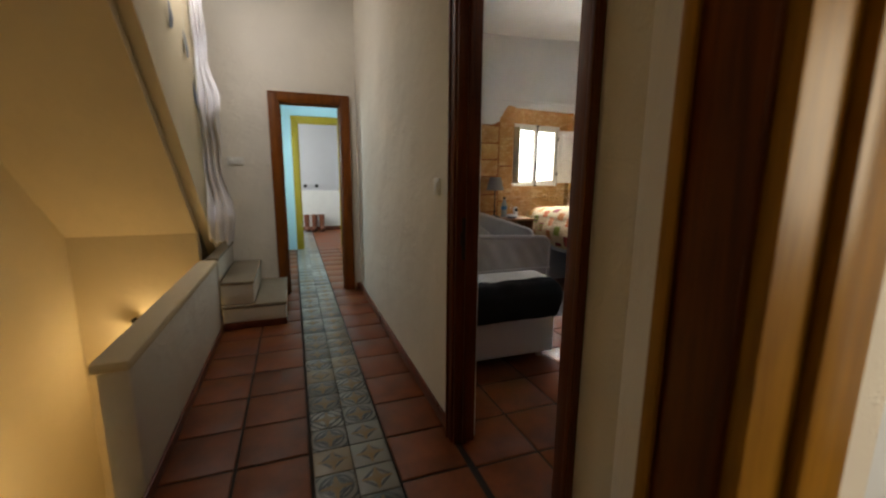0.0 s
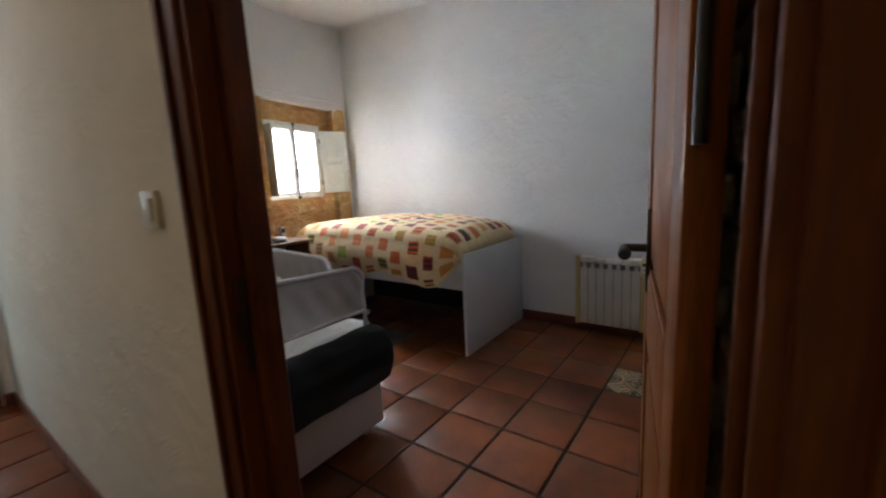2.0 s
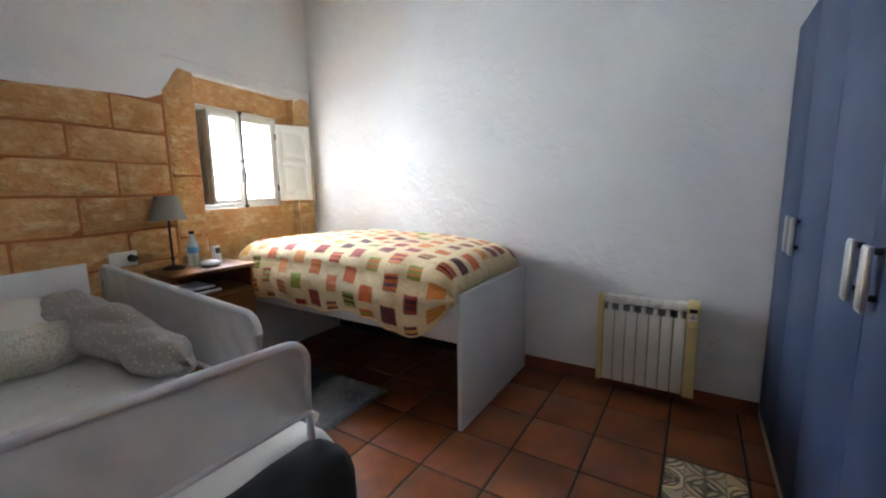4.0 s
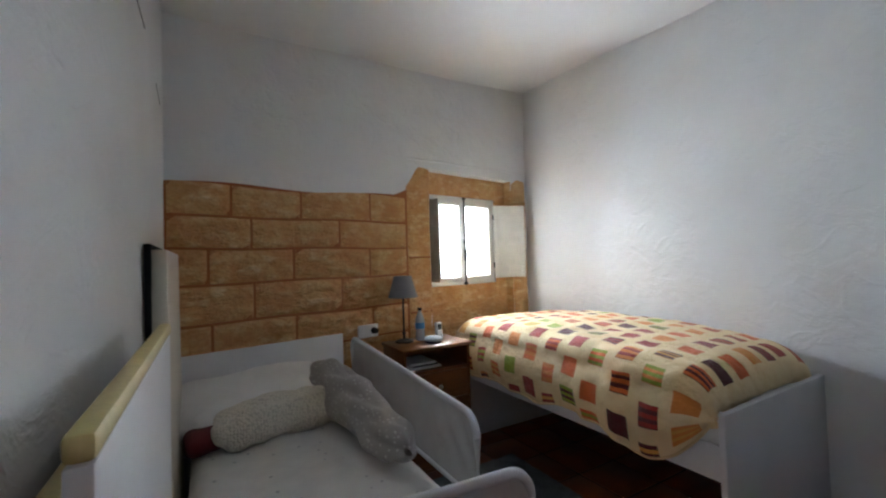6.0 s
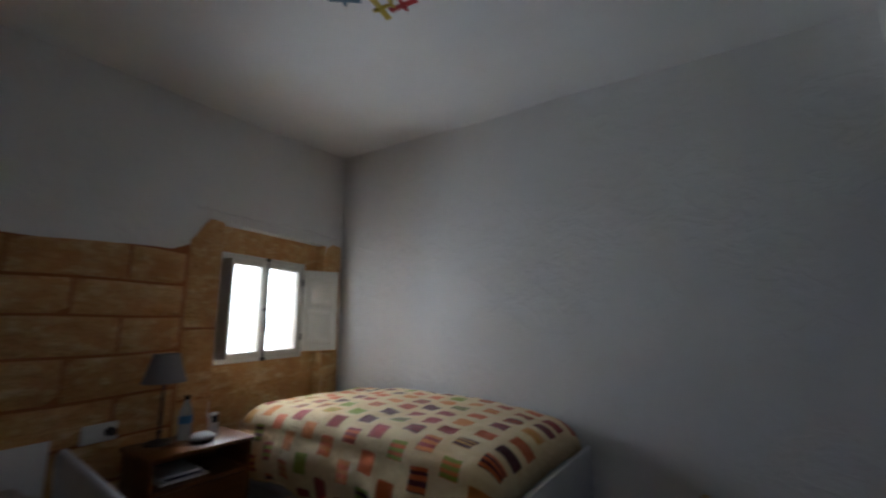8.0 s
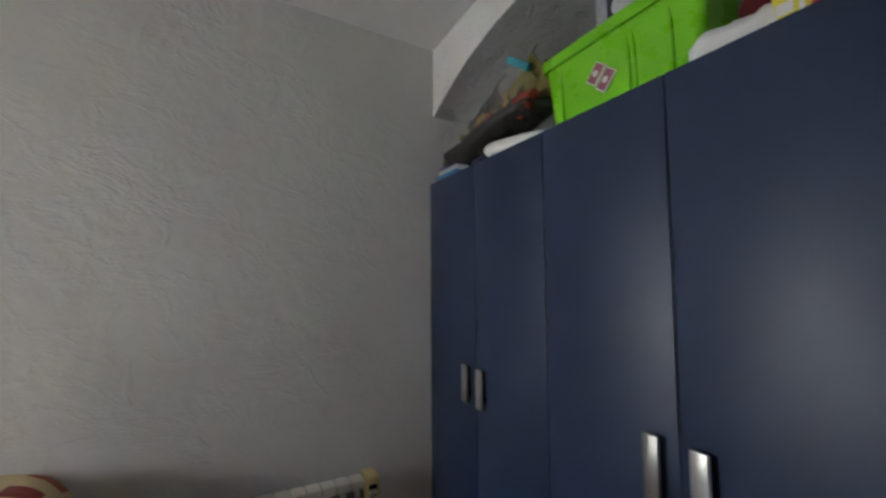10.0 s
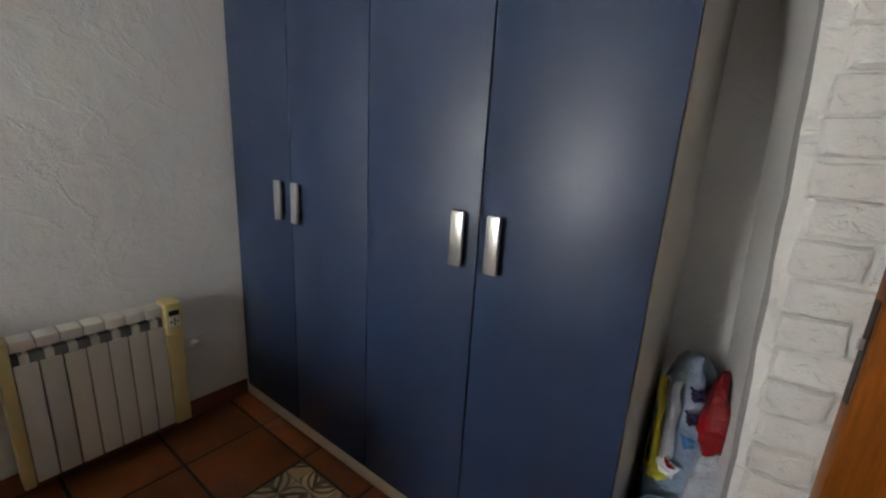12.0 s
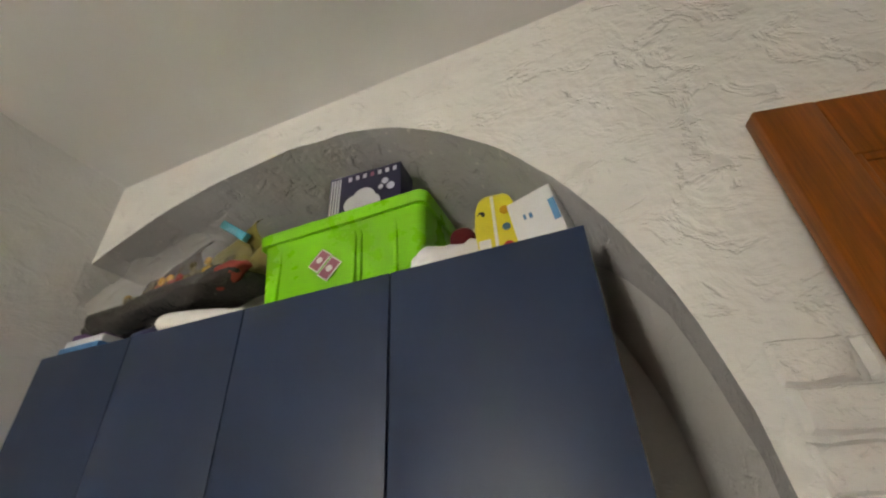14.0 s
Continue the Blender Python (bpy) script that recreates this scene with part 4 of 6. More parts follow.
def tub(x0, x1, y0, y1, z0, z1, flare, t):
    bm = bmesh.new()
    def ring(x0, x1, y0, y1, z, r=0.03, n=5):
        out = []
        for cx, cy, a0 in ((x1 - r, y1 - r, 0), (x0 + r, y1 - r, 90), (x0 + r, y0 + r, 180), (x1 - r, y0 + r, 270)):
            for k in range(n):
                a = radians(a0 + 90 * k / (n - 1))
                out.append(bm.verts.new((cx + r * math.cos(a), cy + r * math.sin(a), z)))
        return out
    rings = [ring(x0 + flare, x1 - flare, y0 + flare, y1 - flare, z0), ring(x0, x1, y0, y1, z1), ring(x0 + t, x1 - t, y0 + t, y1 - t, z1),
             ring(x0 + flare + t, x1 - flare - t, y0 + flare + t, y1 - flare - t, z0 + t)]
    for a, b in zip(rings, rings[1:]):
        for k in range(len(a)):
            bm.faces.new((a[k], a[(k + 1) % len(a)], b[(k + 1) % len(b)], b[k]))
    bm.faces.new(rings[0][::-1])
    bm.faces.new(rings[3])
    return bm


part("tub", tub(6.00, 6.58, 4.50, 4.90, TZ + 0.001, TZ + 0.27, 0.022, 0.004), GREEN, gb)
bm = tub(5.985, 6.595, 4.485, 4.915, TZ + 0.262, TZ + 0.300, 0.004, 0.006)
part("lid", bm, GREEN, gb)
for x in (6.09, 6.205, 6.225, 6.50):
    part("rib", boxes(((x - 0.006, 4.882, TZ + 0.03), (x + 0.006, 4.897, TZ + 0.25)), bevel=0.004), GREEN, gb)
bm = boxes(((-0.048, 0.0, -0.036), (-0.002, 0.002, 0.036)), ((0.004, 0.0, -0.030), (0.05, 0.0022, 0.040)), bevel=0.0008)
stk = part("sticker", moved(bm, pose(6.325, 4.8955, TZ + 0.140, 0, -38, 0) @ pose(0, 0, 0, 4.5, 0, 0)), PAPER, gb, "white sticker with two purple printed cards")
bm = boxes(((-0.044, 0.002, -0.032), (-0.006, 0.003, 0.032)), ((0.008, 0.0022, -0.026), (0.046, 0.0032, 0.036)), bevel=0.0005)
part("print", moved(bm, pose(6.325, 4.8955, TZ + 0.140, 0, -38, 0) @ pose(0, 0, 0, 4.5, 0, 0)), PINK_CARD, stk)
for x, z in ((-0.025, 0.0), (0.027, 0.005)):
    bm = bmesh.new()
    bmesh.ops.create_cone(bm, cap_ends=True, segments=14, radius1=0.011, radius2=0.011, depth=0.001, matrix=pose(x, 0.0038, z, 90, 0, 0))
    part("emblem", moved(bm, pose(6.325, 4.8955, TZ + 0.140, 0, -38, 0) @ pose(0, 0, 0, 4.5, 0, 0)), PAPER, stk)

GB = pose(6.225, 4.82, TZ + 0.301, 0, 0, 4)
g = thing("game_box", GB.translation, "dark blue printed card box standing on the green box", "game box")
part("carton", moved(boxes(((-0.13, -0.05, 0), (0.13, 0.05, 0.185)), bevel=0.002), GB), DARKBLUE_CARD, g)
for k in range(4):
    part("side_stripe", moved(boxes(((0.088 + 0.010 * k, 0.0502, 0.01), (0.094 + 0.010 * k, 0.0512, 0.175))), GB), PALE_CARD, g)
for k in range(7):
    part("title_bar", moved(boxes(((-0.115 + 0.027 * k, 0.0502, 0.155), (-0.102 + 0.027 * k, 0.0512, 0.172))), GB), PINK_CARD if k == 3 else PALE_CARD, g)
bm = bmesh.new()
for x, z, r in ((0.0, 0.07, 0.042), (0.035, 0.055, 0.035), (-0.03, 0.05, 0.03), (-0.075, 0.12, 0.012), (-0.095, 0.095, 0.014), (-0.06, 0.10, 0.009)):
    bmesh.ops.create_cone(bm, cap_ends=True, segments=20, radius1=r, radius2=r, depth=0.0010, matrix=pose(x, 0.0507 + 0.0003 * (r > 0.03), z, 90, 0, 0))
part("picture", moved(bm, GB), PALE_CARD, g)

# papers and a folded white cloth
pp = thing("paper_pack", (7.27, 4.85, TZ), "blue and white printed paper packs in a small stack", "paper pack")
for k, (mt, dz) in enumerate(((BLUE_PRINT, 0.040), (PAPER, 0.028), (PURPLE, 0.026))):
    z = TZ + (0.0005, 0.041, 0.0695)[k]
    part("pack", boxes(((7.165 + 0.01 * k, 4.62, z), (7.375, 4.965 - 0.012 * k, z + dz)), bevel=0.003), mt, pp)
bm = bmesh.new()
cushion(bm, pose(6.78, 4.82, TZ + 0.050, 0, -6, 4), (0.40, 0.26, 0.085), 3.4, 0.018, 5)
solo("folded_cloth", bm, PILLOW, "folded white cloth lying on the wardrobe", "cloth", 180)
bm = bmesh.new()
cushion(bm, pose(7.02, 4.78, TZ + 0.045, 0, 0, 0), (0.22, 0.30, 0.085), 3, 0.02, 9)
solo("dark_pouch", bm, DARKBLUE_CARD, "dark navy cloth pouch on the wardrobe", "pouch", 180)

# dried flowers in clear plastic wrapping
bq = thing("dried_bouquet", (7.02, 4.80, TZ + 0.09), "bunch of dried flowers wrapped in crumpled clear plastic", "dried flowers")
bm = bmesh.new()
cushion(bm, pose(6.99, 4.87, TZ + 0.152, 0, 8, 2), (0.74, 0.20, 0.105), 2.6, 0.035, 3, 48, 24)
crumple(bm, 0.014, 17)
part("dark_wrap", bm, SMOKE, bq, "dark grey plastic wrapping", 180)
rg = random.Random(7)
for k in range(7):
    bm = bmesh.new()
    z0 = TZ + 0.19 + 0.018 * k
    a, b = Vector((7.33 - 0.03 * k, 4.86 - 0.015 * k, z0)), Vector((6.68 + 0.02 * k, 4.82 - 0.02 * k, z0 + 0.10))
    for j in range(26):
        s = rg.random()
        p = a.lerp(b, s) + Vector((rg.uniform(-0.02, 0.02), rg.uniform(-0.03, 0.03), rg.uniform(-0.02, 0.03)))
        d = (b - a).normalized() + Vector((rg.uniform(-0.5, 0.5), rg.uniform(-0.5, 0.5), rg.uniform(-0.2, 0.6)))
        e = p + d.normalized() * rg.uniform(0.05, 0.11)
        sd = Vector((0, rg.uniform(0.5, 1), rg.uniform(-1, 1))).normalized() * rg.uniform(0.010, 0.022)
        vs = [bm.verts.new(x) for x in (p, p.lerp(e, 0.5) + sd, e, p.lerp(e, 0.5) - sd)]
        bm.faces.new(vs)
    pipe(bm, [a, a.lerp(b, 0.5) + Vector((0, 0, 0.01)), b], 0.003, 5)
    part("stem", bm, (LEAF, TAN, LEAF, LEAF, TAN, LEAF, LEAF)[k], bq, "", 20)
for k in range(24):
    bm = bmesh.new()
    fx = rg.uniform(6.74, 7.20)
    c = Vector((fx, 4.915 + rg.uniform(-0.02, 0.02), TZ + 0.20 + 0.22 * (7.20 - fx) * 0.5 + rg.uniform(-0.022, 0.022)))
    for j in range(9):
        an = 2 * math.pi * j / 9
        d = Vector((math.cos(an), 0.5, math.sin(an)))
        bmesh.ops.create_icosphere(bm, subdivisions=1, radius=0.006, matrix=Matrix.Translation(c + d * 0.010))
    bmesh.ops.create_icosphere(bm, subdivisions=1, radius=0.007, matrix=Matrix.Translation(c))
    part("flower_head", bm, (FLOWER_R, LEAF, FLOWER_Y, LEAF, FLOWER_Y)[k % 5], bq, "", 60)
for k, (x, z, tilt, ln) in enumerate(((6.84, 0.325, 26, 0.36), (6.97, 0.270, 19, 0.56), (6.69, 0.265, 34, 0.20), (7.10, 0.33, 12, 0.34))):
    bm = bmesh.new()
    sheet(bm, 14, 8, lambda s, t: Vector(((s - 0.5) * ln, 0.05 * math.cos(3.0 * (t - 0.5)) * (0.5 + 0.7 * (1 - s)) + 0.012 * noise.noise(Vector((s * 6, t * 5, k))),
                                           (t - 0.5) * 0.15 * (0.45 + 0.8 * (1 - s)) + 0.014 * noise.noise(Vector((s * 5, t * 4, k + 7))))), 0.002)
    part("paper_cone", moved(bm, pose(x, 4.80, TZ + z, 0, tilt, 0)), (OLIVE, OLIVE, TAN, SMOKE)[k], bq, "crumpled olive tissue paper", 60)
bm = bmesh.new()
cushion(bm, pose(6.71, 4.915, TZ + 0.195, 0, 14, 0), (0.20, 0.07, 0.06), 2.4, 0.04, 8)
crumple(bm, 0.012, 24)
part("red_flower_mass", bm, FLOWER_R, bq, "dull red dried flower heads", 60)
bm = bmesh.new()
cushion(bm, pose(7.02, 4.82, TZ + 0.26, 0, 12, 4), (0.70, 0.26, 0.30), 2.2, 0.07, 2, 36, 20)
cm = part("clear_wrap", bm, CLEAR, bq, "crumpled clear plastic wrapping", 60)
cm.visible_shadow = False
bm = moved(boxes(((-0.085, -0.012, -0.016), (0.085, 0.012, 0.016)), bevel=0.004), pose(6.76, 4.88, TZ + 0.40, 0, -36, 0))
part("ribbon", bm, TEAL, bq, "teal plastic ribbon")

yp = bmesh.new()
cushion(yp, pose(5.80, 4.87, TZ + 0.112, 0, 0, 6), (0.115, 0.085, 0.235), 6.0, 0.008, 4)
ypo = solo("yellow_packet", yp, YELLOW_PACK, "upright yellow plastic packet on the wardrobe", "packet", 180)
bm = bmesh.new()
for x, z, r, mt in ((5.772, TZ + 0.045, 0.017, RED_TOY), (5.772, TZ + 0.100, 0.013, BLUE_TOY), (5.772, TZ + 0.150, 0.015, FLOWER_Y), (5.832, TZ + 0.150, 0.013, BLACK_METAL)):
    bm = bmesh.new()
    bmesh.ops.create_cone(bm, cap_ends=True, segments=14, radius1=r * 0.8, radius2=r * 0.8, depth=0.002, matrix=pose(x, 4.914, z, 90, 0, 0))
    part("print_spot", bm, mt, ypo)
part("pale_strip", boxes(((5.796, 4.9135, TZ + 0.02), (5.804, 4.9150, TZ + 0.20))), PAPER, ypo)
part("glued_label", boxes(((5.815, 4.9135, TZ + 0.05), (5.845, 4.9148, TZ + 0.075))), PAPER, ypo)
mk = thing("milk_carton", (5.675, 4.86, TZ), "white and blue carton leaning at the edge of the wardrobe", "carton")
MK = pose(5.675, 4.88, TZ + 0.008, 0, 8, -12)
part("carton", moved(boxes(((-0.058, -0.085, 0), (0.058, 0.06, 0.155)), bevel=0.004), MK), PAPER, mk)
for a, b, c, d in ((-0.056, -0.040, 0.05, 0.11), (0.004, 0.012, 0.085, 0.10), (0.020, 0.026, 0.088, 0.103)):
    part("blue_mark", moved(boxes(((a, 0.0602, c), (b, 0.0612, d))), MK), BLUE_PRINT, mk)
bm = bmesh.new()
cushion(bm, pose(5.925, 4.87, TZ + 0.045, 0, 0, 10), (0.16, 0.12, 0.10), 2.2, 0.05, 6, 36, 22)
crumple(bm, 0.016, 26)
solo("crumpled_bag", bm, PAPER, "crumpled white plastic bag", "bag", 60)
bm = bmesh.new()
cushion(bm, pose(5.875, 4.74, TZ + 0.10, 0, 0, 0), (0.13, 0.12, 0.24), 2.3, 0.05, 11, 36, 26)
crumple(bm, 0.014, 24)
solo("foil_bag", bm, CHROME, "crinkled silver foil bag", "bag", 30)
bm = bmesh.new()
cushion(bm, pose(5.90, 4.85, TZ + 0.118, 0, 0, 0), (0.07, 0.07, 0.075), 2.3, 0.02, 12)
solo("red_pouch", bm, RED_CLOTH, "small dark red pouch on a crumpled bag", "pouch", 60)

# bags in the gap beside the wardrobe
def sack(m, size, puff, seed, amount=0.012, scale=13.0):
    """A slumped, crinkled plastic sack."""
    b = bmesh.new()
    cushion(b, m, size, puff, 0.03, seed, 34, 40)
    crumple(b, amount, scale, seed * 1.3)
    crumple(b, amount * 0.4, scale * 3, seed * 0.7)
    return b


def patch(b_size, m, name, mat, parent, label=""):
    """A printed area, a thin skin lying on a sack."""
    b = bmesh.new()
    w, h = b_size
    sheet(b, 8, 14, lambda s, t: Vector(((s - 0.5) * w + 0.010 * noise.noise(Vector((t * 4, w * 30, 1))), 0.006 * noise.noise(Vector((s * 3, t * 6, w * 20))) - 0.016 * (2 * s - 1) ** 2, (t - 0.5) * h + 0.006 * noise.noise(Vector((s * 5, h * 20, 2))))), 0.002)
    return part(name, moved(b, m), mat, parent, label, 60)


bg = thing("plastic_sack", (5.50, 4.62, 0), "tall grey-blue printed plastic sack with a yellow edge", "sack")
part("sack_body", sack(pose(5.505, 4.60, 0.385, 3, 0, 0), (0.155, 0.22, 0.77), 4.0, 21), BAG_BLUE, bg, "", 60)
patch((0.020, 0.32), pose(5.562, 4.715, 0.56, 3, 5, -30), "yellow_band", YELLOW_PACK, bg)
patch((0.045, 0.06), pose(5.540, 4.728, 0.43, 4, 35, 0), "yellow_corner", YELLOW_PACK, bg)
patch((0.035, 0.24), pose(5.532, 4.722, 0.60, 3, 4, -10), "pale_panel", BAG_GREY, bg)
patch((0.055, 0.045), pose(5.508, 4.740, 0.46, 4, -28, 0), "white_patch", PAPER, bg)
patch((0.030, 0.012), pose(5.506, 4.746, 0.475, 4, -20, 0), "red_bar", RED_PLASTIC, bg)
for dz in (0.0, 0.075, 0.15):
    patch((0.030, 0.035), pose(5.478, 4.722, 0.55 + dz, 3, 8, 0), "blue_patch", DARKBLUE_CARD if dz else BLUE_PRINT, bg)
lbg = thing("blue_sack", (5.51, 4.80, 0), "low light blue plastic sack with a white stripe", "sack")
part("sack_body", sack(pose(5.512, 4.79, 0.185, 0, 0, 0), (0.150, 0.13, 0.38), 3.4, 27), BAG_SKY, lbg, "", 60)
patch((0.018, 0.24), pose(5.535, 4.862, 0.18, 2, 3, 0), "white_stripe", PAPER, lbg)
rs = thing("red_top_sack", (5.405, 4.66, 0), "grey plastic sack with a shiny red bag on top", "sack")
part("sack_body", sack(pose(5.420, 4.66, 0.27, 0, 0, 0), (0.090, 0.19, 0.54), 4.0, 23, 0.012, 15), BAG_GREY, rs, "", 60)
patch((0.035, 0.05), pose(5.428, 4.762, 0.36, 0, 6, 0), "blue_mark", BLUE_PRINT, rs)
b = sack(pose(5.425, 4.69, 0.665, 0, 4, 0), (0.095, 0.14, 0.24), 2.3, 25, 0.018, 22)
for v in b.verts:                      # gathered to a point at the top
    k = max(0.0, (v.co.z - 0.62) / 0.16)
    v.co.x += (5.425 - v.co.x) * min(0.75, 0.6 * k)
part("red_bag", b, RED_PLASTIC, rs, "shiny red plastic bag", 60)

# ---- bedroom: radiator ----
R0, R1, RX0, RX1, RZ0, RZ1 = 5.312, 5.850, 7.285, 7.372, 0.075, 0.625
rd = thing("radiator", (7.33, 5.58, 0), "cream electric panel radiator with yellowed plastic ends, fixed to the wall", "radiator")
ya, yb = R0 + 0.062, R1 - 0.034
nel = 7
ew = (yb - ya) / nel
for k in range(nel):
    y0 = ya + ew * k
    bm = boxes(((RX0, y0 + 0.0022, RZ0 + 0.01), (RX0 + 0.012, y0 + ew - 0.0022, RZ1 - 0.085)), ((RX0 + 0.010, y0 + ew / 2 - 0.012, RZ0 + 0.03), (RX1 - 0.01, y0 + ew / 2 + 0.012, RZ1 - 0.05)),
               ((RX0 + 0.004, y0 + 0.002, RZ1 - 0.038), (RX1 - 0.006, y0 + ew - 0.002, RZ1)), ((RX0 + 0.008, y0 + ew / 2 - 0.003, RZ1 - 0.10), (RX0 + 0.05, y0 + ew / 2 + 0.003, RZ1 - 0.038)), bevel=0.004)
    part("element", bm, RAD_WHITE, rd)
# shade in the slots is put into the core's grey colour
part("inner_core", boxes(((RX0 + 0.03, ya, RZ0 + 0.04), (RX1 - 0.02, yb, RZ1 - 0.06))), SHADE, rd, "grey core for the shade behind the elements")
part("end_cap", boxes(((RX0 - 0.004, R1 - 0.033, RZ0), (RX1, R1, RZ1 + 0.004)), bevel=0.006), RAD_YELLOW, rd, "yellowed plastic end cap")
cp = part("control_end", boxes(((RX0 - 0.004, R0, RZ0), (RX1, ya - 0.001, RZ1 - 0.13)), bevel=0.006), RAD_YELLOW, rd, "yellowed plastic control end")
hdc = part("control_head", boxes(((RX0 - 0.014, R0 - 0.003, RZ1 - 0.129), (RX1, ya, RZ1 + 0.014)), bevel=0.010), RAD_YELLOW, rd, "yellowed control head with display and keys")
part("display", boxes(((RX0 - 0.0155, R0 + 0.012, RZ1 - 0.040), (RX0 - 0.013, ya - 0.012, RZ1 - 0.018)), bevel=0.001), SCREEN, hdc)
part("key_plate", boxes(((RX0 - 0.0152, R0 + 0.010, RZ1 - 0.088), (RX0 - 0.0135, ya - 0.010, RZ1 - 0.046)), bevel=0.001), PLASTIC_W, hdc)
for dy, dz in ((0, 0), (0.012, 0), (-0.012, 0), (0, 0.011), (0, -0.011)):
    bm = bmesh.new()
    cyl(bm, (RX0 - 0.0165, R0 + 0.031 + dy, RZ1 - 0.067 + dz), (RX0 - 0.015, R0 + 0.031 + dy, RZ1 - 0.067 + dz), 0.0042, None, 10)
    part("key", bm, SCREEN, hdc)
for y in (R0 + 0.1, R1 - 0.14):
    part("wall_bracket", boxes(((RX1 - 0.02, y, 0.2), (XE - 0.001, y + 0.04, 0.5))), RAD_WHITE, rd)
so = thing("wall_socket", (XE, 5.235, 0.36), "white wall socket with a plug beside the radiator", "socket")
part("plate", boxes(((XE - 0.010, 5.195, 0.335), (XE, 5.275, 0.415)), bevel=0.003), PLASTIC_W, so)
bm = bmesh.new()
cyl(bm, (XE - 0.045, 5.235, 0.375), (XE - 0.010, 5.235, 0.375), 0.020, 0.022)
part("plug", bm, PLASTIC_W, so)
# ---- bedroom: high single bed ----
bd = thing("single_bed", (6.91, 7.35, 0), "high single bed with white laminate boards and dark space beneath", "bed")
part("footboard", boxes(((6.440, 6.360, 0.0), (7.388, 6.384, 0.752)), bevel=0.003), WHITE_LAM, bd)
part("headboard", boxes(((6.440, 8.222, 0.0), (7.388, 8.244, 0.752)), bevel=0.003), WHITE_LAM, bd)
part("side_rail", boxes(((6.444, 6.3845, 0.49), (6.464, 8.2215, 0.625)), bevel=0.003), WHITE_LAM, bd)
part("side_rail", boxes(((7.366, 6.3845, 0.49), (7.386, 8.2215, 0.625)), bevel=0.003), WHITE_LAM, bd)
part("slat_base", boxes(((6.4645, 6.3845, 0.50), (7.3655, 8.2215, 0.535))), NIGHTWOOD, bd)
# black sheet added along the wall to darken the open space beneath
part("back_board", boxes(((7.366, 6.3845, 0.0), (7.386, 8.2215, 0.489))), BLACK_CLOTH, bd, "black board added as the shade under the bed")
mt = bmesh.new()
bx(mt, (6.470, 6.392, 0.536), (7.362, 8.215, 0.700), 0.04, 4)
solo("mattress", mt, PILLOW, "white mattress on the high bed", "mattress", 60)


def duvet():
    """A thick quilt over the bed: rolled over the open side, tucked behind the foot."""
    bm = bmesh.new()
    y0, y1 = 6.398, 8.235
    xw, xe = 6.405, 7.375

    def f(s, t):
        y = y0 + (y1 - y0) * t
        n1 = noise.noise(Vector((s * 3.1, y * 2.6, 0.7)))
        n2 = noise.noise(Vector((s * 7.0, y * 6.5, 4.2)))
        c = max(0.0, 1 - t / 0.10)
        hem = 0.560 + 0.014 * math.sin(y * 9.1) + 0.018 * noise.noise(Vector((y * 5, 0, 9))) - 0.045 * math.exp(-((t - 0.14) / 0.08) ** 2) + 0.16 * c * c
        top = 0.890 + 0.045 * math.sin(math.pi * min(1, t * 1.05)) + 0.034 * t + 0.014 * n1
        foot = min(1.0, t / 0.07)
        head = min(1.0, (1 - t) / 0.06)
        fall = (1 - math.sqrt(max(0, 1 - (1 - foot) ** 2))) * 0.15 + (1 - math.sqrt(max(0, 1 - (1 - head) ** 2))) * 0.10
        fold = 0.034 * max(0.0, noise.noise(Vector((y * 7.5, 3.3, 2)))) + 0.012 * noise.noise(Vector((y * 15.0, s * 4, 6)))
        if s < 0.30:                       # the hanging side
            k = s / 0.30
            z = hem + (top - 0.115 - hem) * k
            x = xw - 0.052 * math.sin(math.pi * (0.12 + k * 0.80)) - fold * (1.3 - k) + 0.012 * n2 + 0.085 * c * c
            z -= fall * 0.6 * k
        elif s < 0.48:                     # the rounded edge
            k = (s - 0.30) / 0.18
            a = k * math.pi / 2
            x = xw - 0.013 + 0.14 * (1 - math.cos(a)) + 0.012 * n2 + (0.085 * c * c - fold * 0.3) * (1 - k)
            z = top - 0.115 + 0.115 * math.sin(a) - fall * (0.6 + 0.4 * k)
        else:
            k = (s - 0.48) / 0.52
            x = xw + 0.127 + (xe - xw - 0.127) * k
            z = top + 0.012 * math.sin(math.pi * k) + 0.010 * n2 - 0.035 * max(0, k - 0.9) / 0.1 - fall
        z += 0.008 * noise.noise(Vector((x * 14, y * 12, 1.0)))
        return Vector((x, y, z))
    def uv(s, t):
        if s < 0.30:
            u = s / 0.30 * 0.22
        elif s < 0.48:
            u = 0.22 + (s - 0.30) / 0.18 * 0.18
        else:
            u = 0.40 + (s - 0.48) / 0.52 * 0.84
        return (u, 1.84 * t)
    sheet(bm, 70, 110, f, 0.012, uv)
    return bm, [f(0, k / 90) for k in range(91)]


quilt, hem_line = duvet()
dv = solo("duvet", quilt, DUVET, "thick cream duvet printed with orange, red and green squares", "duvet", 180)
bm = bmesh.new()
pipe(bm, hem_line, 0.0065, 8)
part("hem", bm, HEM, dv, "stitched cream hem", 180)

